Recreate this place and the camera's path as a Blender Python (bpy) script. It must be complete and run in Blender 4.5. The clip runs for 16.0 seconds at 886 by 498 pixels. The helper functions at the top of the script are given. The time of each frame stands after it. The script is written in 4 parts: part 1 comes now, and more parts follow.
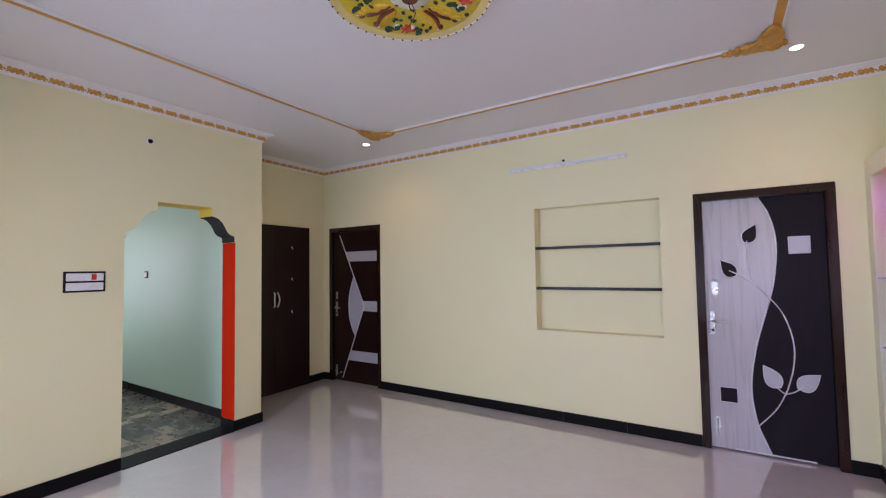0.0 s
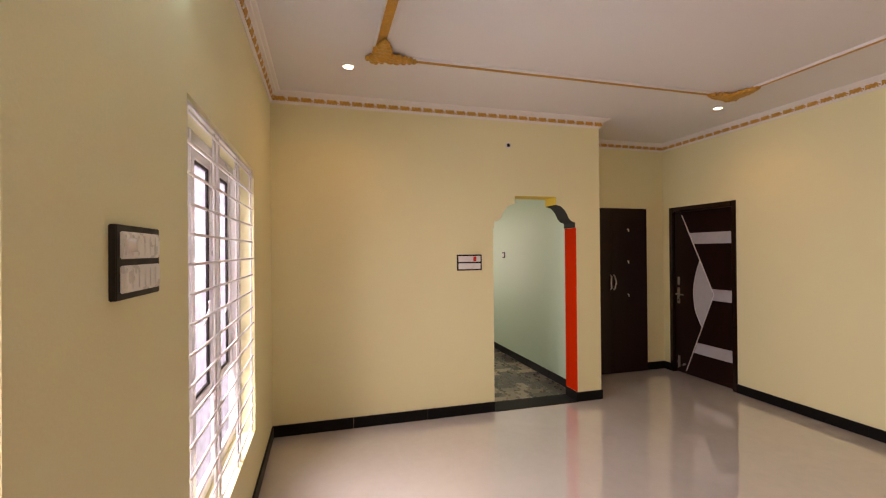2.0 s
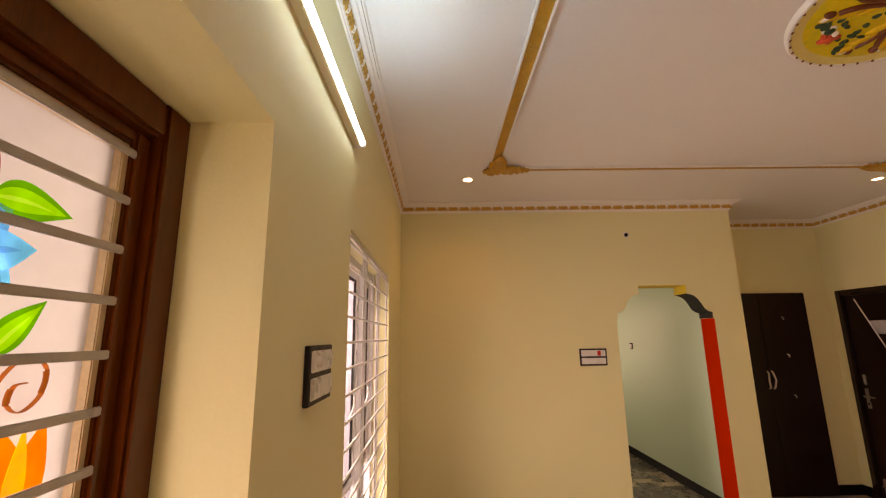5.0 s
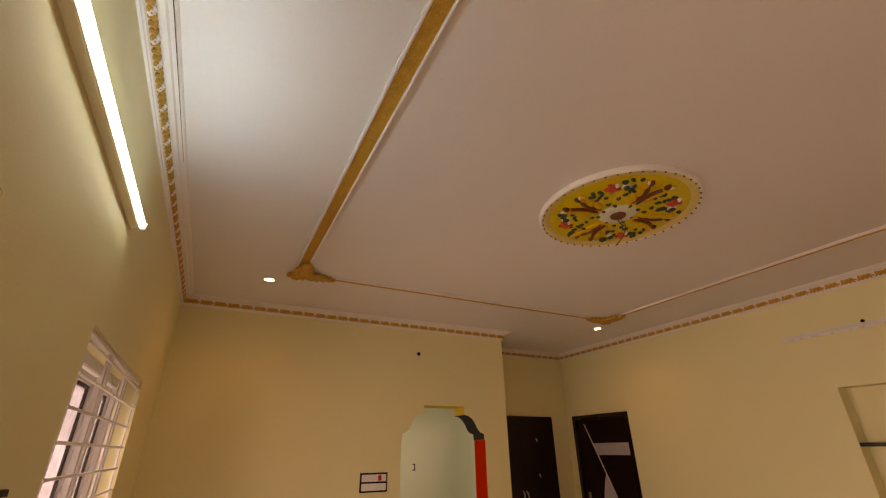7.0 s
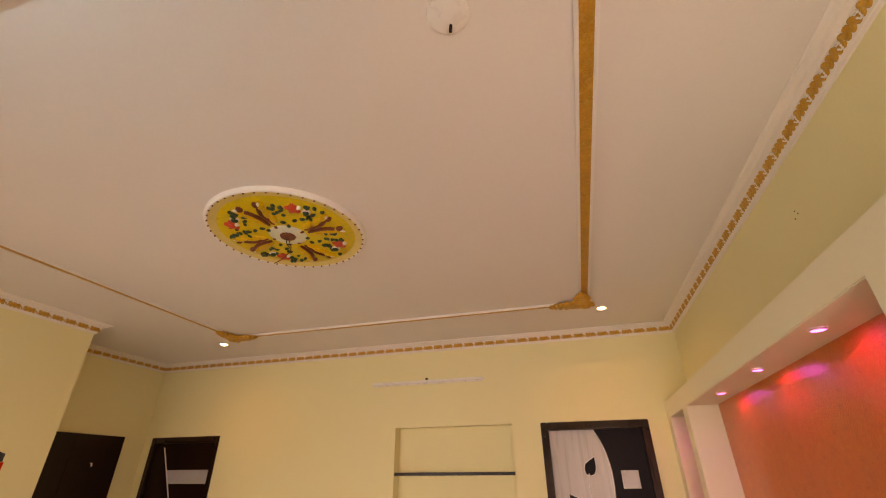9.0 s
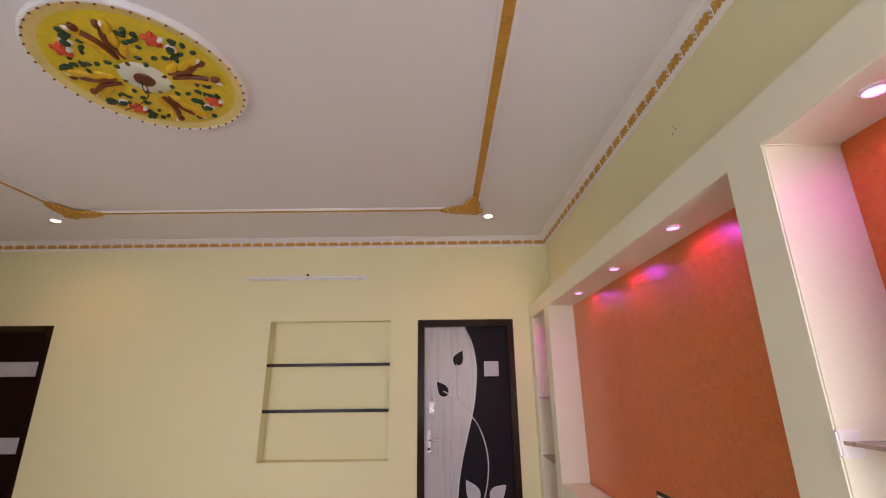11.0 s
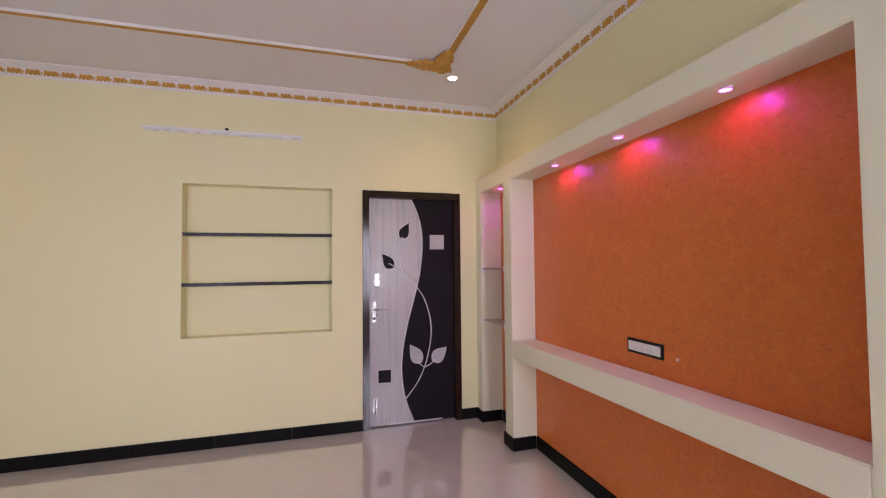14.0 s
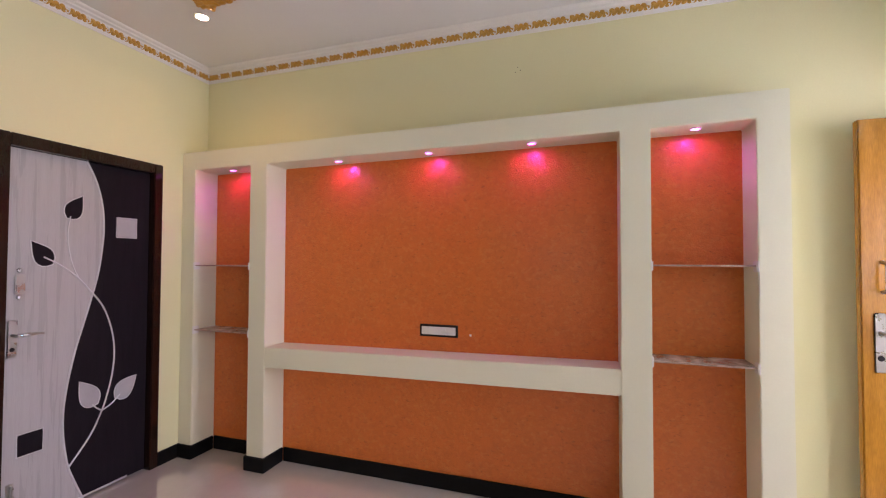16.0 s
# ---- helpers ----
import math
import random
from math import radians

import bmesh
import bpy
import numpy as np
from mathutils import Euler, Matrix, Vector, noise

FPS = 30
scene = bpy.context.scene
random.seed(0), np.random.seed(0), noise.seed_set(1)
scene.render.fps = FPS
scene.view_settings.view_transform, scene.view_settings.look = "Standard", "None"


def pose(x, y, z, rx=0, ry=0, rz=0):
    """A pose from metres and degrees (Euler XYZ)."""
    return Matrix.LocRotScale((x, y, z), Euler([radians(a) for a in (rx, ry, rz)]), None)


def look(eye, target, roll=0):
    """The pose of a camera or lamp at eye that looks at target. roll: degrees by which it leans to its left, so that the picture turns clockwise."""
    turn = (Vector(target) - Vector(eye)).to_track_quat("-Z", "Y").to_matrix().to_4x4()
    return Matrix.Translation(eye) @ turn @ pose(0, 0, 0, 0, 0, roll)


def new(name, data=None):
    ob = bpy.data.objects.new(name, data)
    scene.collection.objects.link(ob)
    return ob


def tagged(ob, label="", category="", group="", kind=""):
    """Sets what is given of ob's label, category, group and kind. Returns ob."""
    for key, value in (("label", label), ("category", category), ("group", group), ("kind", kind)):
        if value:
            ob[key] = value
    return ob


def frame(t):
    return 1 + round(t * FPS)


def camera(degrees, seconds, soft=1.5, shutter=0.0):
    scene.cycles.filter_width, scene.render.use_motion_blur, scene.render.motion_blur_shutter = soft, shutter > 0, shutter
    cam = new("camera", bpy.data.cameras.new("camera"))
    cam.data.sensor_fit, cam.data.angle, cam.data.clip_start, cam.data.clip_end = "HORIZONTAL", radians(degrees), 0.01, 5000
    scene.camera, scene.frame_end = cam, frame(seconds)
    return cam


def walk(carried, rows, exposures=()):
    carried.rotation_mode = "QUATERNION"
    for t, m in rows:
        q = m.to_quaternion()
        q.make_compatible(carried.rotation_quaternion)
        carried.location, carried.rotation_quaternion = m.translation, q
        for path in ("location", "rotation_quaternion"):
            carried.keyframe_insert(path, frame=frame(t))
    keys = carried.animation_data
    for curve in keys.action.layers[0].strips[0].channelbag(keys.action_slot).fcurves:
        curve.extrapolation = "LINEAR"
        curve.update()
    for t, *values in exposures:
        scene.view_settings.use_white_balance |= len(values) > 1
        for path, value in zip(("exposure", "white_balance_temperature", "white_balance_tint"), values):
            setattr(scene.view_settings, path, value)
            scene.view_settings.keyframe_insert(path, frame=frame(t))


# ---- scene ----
cam = camera(91.8, 16.0, soft=1.2)

PATH = [
    (0, (0.424, 0.405, 1.505), (-0.653, 2.088, 1.596), -0.9),
    (0.5, (0.392, 0.359, 1.487), (-0.999, 1.793, 1.581), -0.9),
    (1, (0.41, 0.355, 1.493), (-1.234, 1.491, 1.572), -0.7),
    (1.5, (0.406, 0.33, 1.551), (-1.412, 1.164, 1.587), -0.6),
    (2, (0.393, 0.292, 1.566), (-1.532, 0.833, 1.573), -0.5),
    (2.5, (0.395, 0.27, 1.577), (-1.587, 0.54, 1.558), -0.7),
    (3, (0.4, 0.248, 1.589), (-1.598, 0.322, 1.548), -0.8),
    (3.2, (0.396, 0.241, 1.594), (-1.603, 0.277, 1.546), -1.0),
    (5.3, (0.592, 0.231, 1.649), (-1.337, 0.251, 2.177), -0.7),
    (5.5, (0.613, 0.238, 1.654), (-1.292, 0.265, 2.262), -0.6),
    (6, (0.584, 0.223, 1.688), (-1.254, 0.408, 2.456), -1.1),
    (6.5, (0.594, 0.247, 1.701), (-1.165, 0.734, 2.518), -0.6),
    (7, (0.586, 0.269, 1.693), (-1.025, 1.094, 2.543), -0.8),
    (7.5, (0.573, 0.286, 1.695), (-0.829, 1.417, 2.566), -0.5),
    (8, (0.566, 0.307, 1.707), (-0.567, 1.694, 2.598), -0.4),
    (8.5, (0.562, 0.314, 1.691), (-0.253, 1.892, 2.611), -0.4),
    (9, (0.57, 0.328, 1.68), (0.086, 2.029, 2.614), -0.4),
    (9.2, (0.576, 0.334, 1.679), (0.22, 2.066, 2.615), -0.5),
    (11.3, (0.501, 0.487, 1.539), (0.506, 2.433, 1.999), -0.7),
    (11.5, (0.501, 0.5, 1.532), (0.506, 2.465, 1.904), -0.8),
    (12, (0.492, 0.513, 1.5), (0.5, 2.503, 1.699), -0.9),
    (12.5, (0.46, 0.526, 1.486), (0.465, 2.522, 1.616), -0.8),
    (13, (0.341, 0.587, 1.451), (0.353, 2.584, 1.56), -0.8),
    (13.5, (0.154, 0.69, 1.441), (0.318, 2.681, 1.526), -0.7),
    (14, (-0.123, 0.778, 1.44), (0.441, 2.696, 1.51), -0.5),
    (14.5, (-0.388, 0.933, 1.451), (0.655, 2.639, 1.507), -0.4),
    (15, (-0.646, 1.173, 1.472), (0.804, 2.55, 1.522), -0.2),
    (15.5, (-0.899, 1.454, 1.458), (0.826, 2.466, 1.508), 0.1),
    (16, (-1.078, 1.771, 1.442), (0.821, 2.396, 1.493), 0.2),
]

walk(cam, [(t, look(eye, target, roll)) for t, eye, target, roll in PATH],
     exposures=[(0, 0.54, 6000, 36), (0.5, 0.59, 6550, 36), (1, 0.52, 7000, 35), (2.5, 0.42, 9200, 44), (3.2, 0.39, 9500, 48), (5.5, -0.06, 14100, 45), (6.5, -0.34, 15650, 52), (7.2, -0.44, 16850, 48), (7.6, -0.34, 17350, 47), (8, 0.09, 18950, 44), (9, 0.32, 13750, 43), (11.5, 0.39, 7250, 35), (12.5, 0.39, 6600, 35), (13.5, 0.46, 6600, 35), (14.5, 0.6, 7450, 43), (16, 0.65, 7100, 35)])

# ---- world and light ----
world = bpy.data.worlds.new("world")
scene.world = world
world.use_nodes = True
wn = world.node_tree.nodes
sky = wn.new("ShaderNodeTexSky")
sky.sky_type = "NISHITA"
sky.sun_disc = False
sky.sun_elevation = radians(62)
sky.sun_rotation = radians(20)
wn["Background"].inputs[1].default_value = 0.15
world.node_tree.links.new(sky.outputs[0], wn["Background"].inputs[0])

sun_data = bpy.data.lights.new("sun", "SUN")
sun_data.energy, sun_data.angle, sun_data.color = 3.0, radians(0.5), (1.0, 0.96, 0.9)
sun = new("sun", sun_data)
sun.matrix_world = look((0, 0, 10), (-0.16, -0.44, 9.12))


def window_light(name, place, target, w, h, watts, color=(0.76, 0.885, 1.0)):
    data = bpy.data.lights.new(name, "AREA")
    data.shape, data.size, data.size_y, data.energy, data.color = "RECTANGLE", w, h, watts, color
    ob = new(name, data)
    ob.matrix_world = look(place, target)
    return ob


def spot_light(name, place, watts, color, angle=110, blend=0.8, radius=0.03, aim=(0, 0, -1)):
    data = bpy.data.lights.new(name, "SPOT")
    data.energy, data.color, data.spot_size, data.spot_blend, data.shadow_soft_size = watts, color, radians(angle), blend, radius
    ob = new(name, data)
    ob.matrix_world = look(place, Vector(place) + Vector(aim))
    return ob


window_light("daylight_door", (1.03, -0.60, 1.62), (1.03, 3, 0.1), 0.95, 2.0, 56)
window_light("daylight_entrance_window", (0.07, -0.50, 1.3), (0.07, 3, 1.1), 0.70, 1.5, 0.8)
window_light("daylight_grille_window", (-1.86, -1.0, 1.8), (-1.86, 3, 0.15), 1.7, 1.8, 185)
# added fill lamp, out of view, to brighten the dining space
window_light("dining_fill", (-7.45, 1.6, 1.5), (0, 1.6, 1.2), 1.3, 1.3, 27, (0.93, 0.98, 0.95))
window_light("tube_light_glow", (-0.66, -0.125 + 0.0485, 2.474), (-0.66, 1.0, 3.1), 1.04, 0.018, 5.0, (0.20, 0.60, 1.0))

# ---- plan ----
W, E, S, N = -3.49, 1.55, -0.125, 4.6        # inner faces of the hall
RX, RY = -4.25, 3.09                        # the recess beside the arch
TOP = 2.917                                  # ceiling
FRONT, BACK = 1.33, 1.53                     # showcase front and its orange back


# ---- materials ----
def mat(name, color, rough=0.5, metal=0.0, vary=0.06, scale=3.0, fine=60.0, bump=0.05, spec=0.5, coat=0.0, stretch=(1, 1, 1), rough_vary=0.08, bump_scale=None):
    m = bpy.data.materials.new(name)
    m.use_nodes = True
    nt = m.node_tree
    n, l = nt.nodes, nt.links
    b = n["Principled BSDF"]
    b.inputs["Metallic"].default_value = metal
    b.inputs["Specular IOR Level"].default_value = spec
    b.inputs["Coat Weight"].default_value = coat
    b.inputs["Coat Roughness"].default_value = 0.08
    tc = n.new("ShaderNodeTexCoord")
    mp = n.new("ShaderNodeMapping")
    mp.inputs["Scale"].default_value = stretch
    l.new(tc.outputs["Object"], mp.inputs[0])
    big = n.new("ShaderNodeTexNoise")
    big.inputs["Scale"].default_value, big.inputs["Detail"].default_value = scale, 4
    small = n.new("ShaderNodeTexNoise")
    small.inputs["Scale"].default_value, small.inputs["Detail"].default_value = fine, 3
    l.new(mp.outputs[0], big.inputs[0])
    l.new(mp.outputs[0], small.inputs[0])
    add = n.new("ShaderNodeMath")
    add.operation = "ADD"
    l.new(big.outputs[0], add.inputs[0])
    l.new(small.outputs[0], add.inputs[1])
    ramp = n.new("ShaderNodeMapRange")
    ramp.inputs[1].default_value, ramp.inputs[2].default_value = 0.6, 1.4
    ramp.inputs[3].default_value, ramp.inputs[4].default_value = 1 - vary, 1 + vary
    l.new(add.outputs[0], ramp.inputs[0])
    mul = n.new("ShaderNodeVectorMath")
    mul.operation = "MULTIPLY"
    mul.inputs[0].default_value = color
    l.new(ramp.outputs[0], mul.inputs[1])
    l.new(mul.outputs[0], b.inputs["Base Color"])
    rr = n.new("ShaderNodeMapRange")
    rr.inputs[1].default_value, rr.inputs[2].default_value = 0.3, 0.7
    rr.inputs[3].default_value, rr.inputs[4].default_value = max(0.02, rough - rough_vary), min(1, rough + rough_vary)
    l.new(big.outputs[0], rr.inputs[0])
    l.new(rr.outputs[0], b.inputs["Roughness"])
    if bump:
        bp = n.new("ShaderNodeBump")
        bp.inputs["Strength"].default_value, bp.inputs["Distance"].default_value = bump, 0.01
        l.new(small.outputs[0], bp.inputs["Height"])
        l.new(bp.outputs[0], b.inputs["Normal"])
    return m


def emit(name, color, strength):
    m = bpy.data.materials.new(name)
    m.use_nodes = True
    b = m.node_tree.nodes["Principled BSDF"]
    b.inputs["Base Color"].default_value = (0.9, 0.9, 0.9, 1)
    b.inputs["Emission Color"].default_value = (*color, 1)
    b.inputs["Emission Strength"].default_value = strength
    return m


def sheer(name, color, share=0.6, rough=0.15, low=0.75, high=1.15):
    """Painted or frosted glass: part of the light comes through, scattered."""
    m = bpy.data.materials.new(name)
    m.use_nodes = True
    n, l = m.node_tree.nodes, m.node_tree.links
    b = n["Principled BSDF"]
    b.inputs["Roughness"].default_value = rough
    tc = n.new("ShaderNodeTexCoord")
    nz = n.new("ShaderNodeTexNoise")
    nz.inputs["Scale"].default_value = 18
    l.new(tc.outputs["Object"], nz.inputs[0])
    mr = n.new("ShaderNodeMapRange")
    mr.inputs[1].default_value, mr.inputs[2].default_value, mr.inputs[3].default_value, mr.inputs[4].default_value = 0.3, 0.7, low, high
    l.new(nz.outputs[0], mr.inputs[0])
    mul = n.new("ShaderNodeVectorMath")
    mul.operation = "MULTIPLY"
    mul.inputs[0].default_value = color
    l.new(mr.outputs[0], mul.inputs[1])
    l.new(mul.outputs[0], b.inputs["Base Color"])
    t = n.new("ShaderNodeBsdfTranslucent")
    l.new(mul.outputs[0], t.inputs[0])
    mix = n.new("ShaderNodeMixShader")
    mix.inputs[0].default_value = share
    l.new(b.outputs[0], mix.inputs[1])
    l.new(t.outputs[0], mix.inputs[2])
    l.new(mix.outputs[0], n["Material Output"].inputs[0])
    return m


def clear_glass(name, tint=(0.95, 0.97, 0.96), rough=0.02):
    m = bpy.data.materials.new(name)
    m.use_nodes = True
    b = m.node_tree.nodes["Principled BSDF"]
    b.inputs["Base Color"].default_value = (*tint, 1)
    b.inputs["Transmission Weight"].default_value = 1.0
    b.inputs["Roughness"].default_value = rough
    b.inputs["IOR"].default_value = 1.5
    return m


def dusty_glass(name, tint, dust, share):
    """Clear glass under a film of plaster dust."""
    m = clear_glass(name, tint, 0.06)
    n, l = m.node_tree.nodes, m.node_tree.links
    d = n.new("ShaderNodeBsdfDiffuse")
    d.inputs[0].default_value = (*dust, 1)
    tc = n.new("ShaderNodeTexCoord")
    nz = n.new("ShaderNodeTexNoise")
    nz.inputs["Scale"].default_value, nz.inputs["Detail"].default_value = 14, 5
    l.new(tc.outputs["Object"], nz.inputs[0])
    mr = n.new("ShaderNodeMapRange")
    mr.inputs[1].default_value, mr.inputs[2].default_value, mr.inputs[3].default_value, mr.inputs[4].default_value = 0.35, 0.65, share * 0.5, min(1, share * 1.5)
    l.new(nz.outputs[0], mr.inputs[0])
    mix = n.new("ShaderNodeMixShader")
    l.new(mr.outputs[0], mix.inputs[0])
    l.new(n["Principled BSDF"].outputs[0], mix.inputs[1])
    l.new(d.outputs[0], mix.inputs[2])
    l.new(mix.outputs[0], n["Material Output"].inputs[0])
    return m


def marbled(name, color, vein, rough, scale, amount=0.35, bump=0.0):
    """Two tones in soft clouds, under a polished or brushed surface."""
    m = mat(name, color, rough, vary=0.04, scale=scale, fine=scale * 14, bump=bump, rough_vary=0.01)
    n, l = m.node_tree.nodes, m.node_tree.links
    b = n["Principled BSDF"]
    old = b.inputs["Base Color"].links[0].from_socket
    tc = n.new("ShaderNodeTexCoord")
    nz = n.new("ShaderNodeTexNoise")
    nz.inputs["Scale"].default_value, nz.inputs["Detail"].default_value, nz.inputs["Distortion"].default_value = scale * 2.3, 8, 1.2
    l.new(tc.outputs["Object"], nz.inputs[0])
    mr = n.new("ShaderNodeMapRange")
    mr.inputs[1].default_value, mr.inputs[2].default_value, mr.inputs[4].default_value = 0.42, 0.68, amount
    l.new(nz.outputs[0], mr.inputs[0])
    mx = n.new("ShaderNodeMix")
    mx.data_type = "RGBA"
    l.new(mr.outputs[0], mx.inputs[0])
    l.new(old, mx.inputs[6])
    mx.inputs[7].default_value = (*vein, 1)
    l.new(mx.outputs[2], b.inputs["Base Color"])
    return m


def flecked(m, color, stretch, low, high, amount):
    """Short streaks or flecks of a second tone: comb or rag marks, or sparkle put into gold."""
    n, l = m.node_tree.nodes, m.node_tree.links
    b = n["Principled BSDF"]
    old = b.inputs["Base Color"].links[0].from_socket
    tc = n.new("ShaderNodeTexCoord")
    mp = n.new("ShaderNodeMapping")
    mp.inputs["Scale"].default_value = stretch
    nz = n.new("ShaderNodeTexNoise")
    nz.inputs["Scale"].default_value, nz.inputs["Detail"].default_value, nz.inputs["Distortion"].default_value = 1.0, 3, 0.4
    l.new(tc.outputs["Object"], mp.inputs[0])
    l.new(mp.outputs[0], nz.inputs[0])
    mr = n.new("ShaderNodeMapRange")
    mr.inputs[1].default_value, mr.inputs[2].default_value, mr.inputs[4].default_value = low, high, amount
    l.new(nz.outputs[0], mr.inputs[0])
    mx = n.new("ShaderNodeMix")
    mx.data_type = "RGBA"
    l.new(mr.outputs[0], mx.inputs[0])
    l.new(old, mx.inputs[6])
    mx.inputs[7].default_value = (*color, 1)
    l.new(mx.outputs[2], b.inputs["Base Color"])


def per_piece(m, low=0.6, high=1.4):
    """Each piece of the same material a little lighter or darker."""
    n, l = m.node_tree.nodes, m.node_tree.links
    b = n["Principled BSDF"]
    old = b.inputs["Base Color"].links[0].from_socket
    info = n.new("ShaderNodeObjectInfo")
    mr = n.new("ShaderNodeMapRange")
    mr.inputs[3].default_value, mr.inputs[4].default_value = low, high
    l.new(info.outputs["Random"], mr.inputs[0])
    mul = n.new("ShaderNodeVectorMath")
    mul.operation = "MULTIPLY"
    l.new(old, mul.inputs[0])
    l.new(mr.outputs[0], mul.inputs[1])
    l.new(mul.outputs[0], b.inputs["Base Color"])
    return m


CREAM = mat("cream_wall_paint", (0.80, 0.752, 0.455), 0.55, vary=0.025, scale=1.1, fine=120, bump=0.06)
PALE = mat("pale_cream_paint", (0.80, 0.775, 0.60), 0.5, vary=0.02, scale=1.3, fine=120, bump=0.05)
MINT = mat("mint_wall_paint", (0.52, 0.68, 0.54), 0.55, vary=0.03, scale=1.2, fine=110, bump=0.05)
WHITE = mat("white_ceiling_paint", (0.76, 0.74, 0.73), 0.75, vary=0.02, scale=0.8, fine=90, bump=0.05)
PLASTER = mat("white_plaster_moulding", (0.82, 0.79, 0.76), 0.6, vary=0.04, scale=6, fine=150, bump=0.12)
GOLD = mat("gold_paint", (0.60, 0.30, 0.045), 0.40, metal=0.25, vary=0.28, scale=14, fine=160, bump=0.5)
FLOOR = marbled("polished_beige_tile", (0.61, 0.575, 0.55), (0.66, 0.62, 0.59), 0.015, 1.2, 0.5)
FLOOR.node_tree.nodes["Principled BSDF"].inputs["Specular IOR Level"].default_value = 1.0
FLOOR.node_tree.nodes["Principled BSDF"].inputs["Coat Weight"].default_value = 1.0
FLOOR.node_tree.nodes["Principled BSDF"].inputs["Coat IOR"].default_value = 1.65
FLOOR.node_tree.nodes["Principled BSDF"].inputs["Coat Roughness"].default_value = 0.004
GRANITE = mat("black_granite", (0.008, 0.0075, 0.0075), 0.42, vary=0.12, scale=30, fine=300, bump=0.0, spec=0.10, rough_vary=0.02)
BROWN = mat("dark_brown_varnish", (0.017, 0.0058, 0.004), 0.30, vary=0.10, scale=2, fine=30, bump=0.0, stretch=(6, 6, 0.5), spec=0.22, rough_vary=0.01)
FRAMEWOOD = mat("dark_brown_frame", (0.022, 0.009, 0.006), 0.14, vary=0.2, scale=6, fine=90, bump=0.0, stretch=(5, 5, 0.6), spec=0.4, rough_vary=0.03)
ROSEWOOD = mat("glossy_reddish_brown_wood", (0.105, 0.022, 0.004), 0.16, vary=0.25, scale=4, fine=50, bump=0.01, coat=0.08, spec=0.2, stretch=(7, 7, 0.5))
TEAK = mat("varnished_teak", (0.43, 0.18, 0.02), 0.2, vary=0.3, scale=4, fine=45, bump=0.04, coat=0.5, stretch=(6, 6, 0.6))
ASH = mat("grey_woodgrain_laminate", (0.455, 0.435, 0.445), 0.30, vary=0.09, scale=5, fine=60, bump=0.05, stretch=(9, 9, 0.35))
EBONY = mat("black_laminate", (0.016, 0.012, 0.016), 0.42, vary=0.2, scale=8, fine=90, bump=0.02, stretch=(5, 5, 0.5), spec=0.07)
SILVER = mat("silver_inlay", (0.66, 0.65, 0.67), 0.45, metal=0.25, vary=0.1, scale=20, fine=200, bump=0.02)
FROST = mat("frosted_silver_leaf", (0.46, 0.45, 0.475), 0.4, metal=0.1, vary=0.08, scale=20, fine=200, bump=0.03)
GOLD_SPARKLE = (0.70, 0.46, 0.14)
CHROME = mat("brushed_steel", (0.46, 0.45, 0.44), 0.30, metal=0.92, vary=0.06, scale=20, fine=300, bump=0.02)
ORANGE = marbled("orange_texture_paint", (0.72, 0.168, 0.026), (0.58, 0.12, 0.02), 0.42, 9.0, 0.45, 0.45)
# sparkle of the gold, put into its colour as lighter flecks
flecked(GOLD, GOLD_SPARKLE, (55, 55, 55), 0.52, 0.68, 0.4)
flecked(ORANGE, (0.33, 0.05, 0.014), (1, 34, 80), 0.62, 0.74, 0.42)
flecked(ORANGE, (0.74, 0.24, 0.05), (1, 34, 46), 0.52, 0.70, 0.5)
ORANGE.node_tree.nodes["Principled BSDF"].inputs["Specular IOR Level"].default_value = 0.25
ORANGE.node_tree.nodes["Principled BSDF"].inputs["Coat Weight"].default_value = 0.7
ORANGE.node_tree.nodes["Principled BSDF"].inputs["Coat Roughness"].default_value = 0.3
REDPAINT = mat("orange_red_paint", (0.72, 0.032, 0.004), 0.9, vary=0.04, scale=3, fine=100, bump=0.05, spec=0.02)
GREYPAINT = mat("charcoal_paint", (0.045, 0.048, 0.042), 0.85, vary=0.08, scale=5, fine=100, bump=0.06, spec=0.05)
YELLOWPAINT = mat("mustard_paint", (0.72, 0.50, 0.015), 0.5, vary=0.06, scale=4, fine=100, bump=0.05)
SWITCHWHITE = mat("white_plastic", (0.80, 0.79, 0.77), 0.3, vary=0.02, scale=20, fine=200, bump=0.0)
BLACKPLASTIC = mat("black_plastic", (0.02, 0.018, 0.018), 0.45, vary=0.2, scale=20, fine=200, bump=0.0, spec=0.15)
DARKCAP = mat("dark_brown_bakelite", (0.022, 0.012, 0.010), 0.85, vary=0.2, scale=20, fine=200, bump=0.0, spec=0.03)
REDPLASTIC = mat("red_plastic", (0.7, 0.03, 0.02), 0.35, vary=0.05, scale=20, fine=200, bump=0.0)
IRON = mat("white_enamelled_iron", (0.76, 0.75, 0.76), 0.35, vary=0.05, scale=12, fine=160, bump=0.05)
BARS = mat("grey_enamelled_iron", (0.46, 0.43, 0.41), 0.35, vary=0.08, scale=12, fine=160, bump=0.05)
BEAD = mat("pale_wood_bead", (0.50, 0.36, 0.22), 0.45, vary=0.15, scale=9, fine=90, bump=0.05)
OUTWALL = mat("outdoor_plaster", (0.75, 0.74, 0.72), 0.8, vary=0.08, scale=2, fine=40, bump=0.1)
EARTH = mat("pale_concrete_ground", (0.42, 0.40, 0.37), 0.85, vary=0.15, scale=1.5, fine=40, bump=0.2)
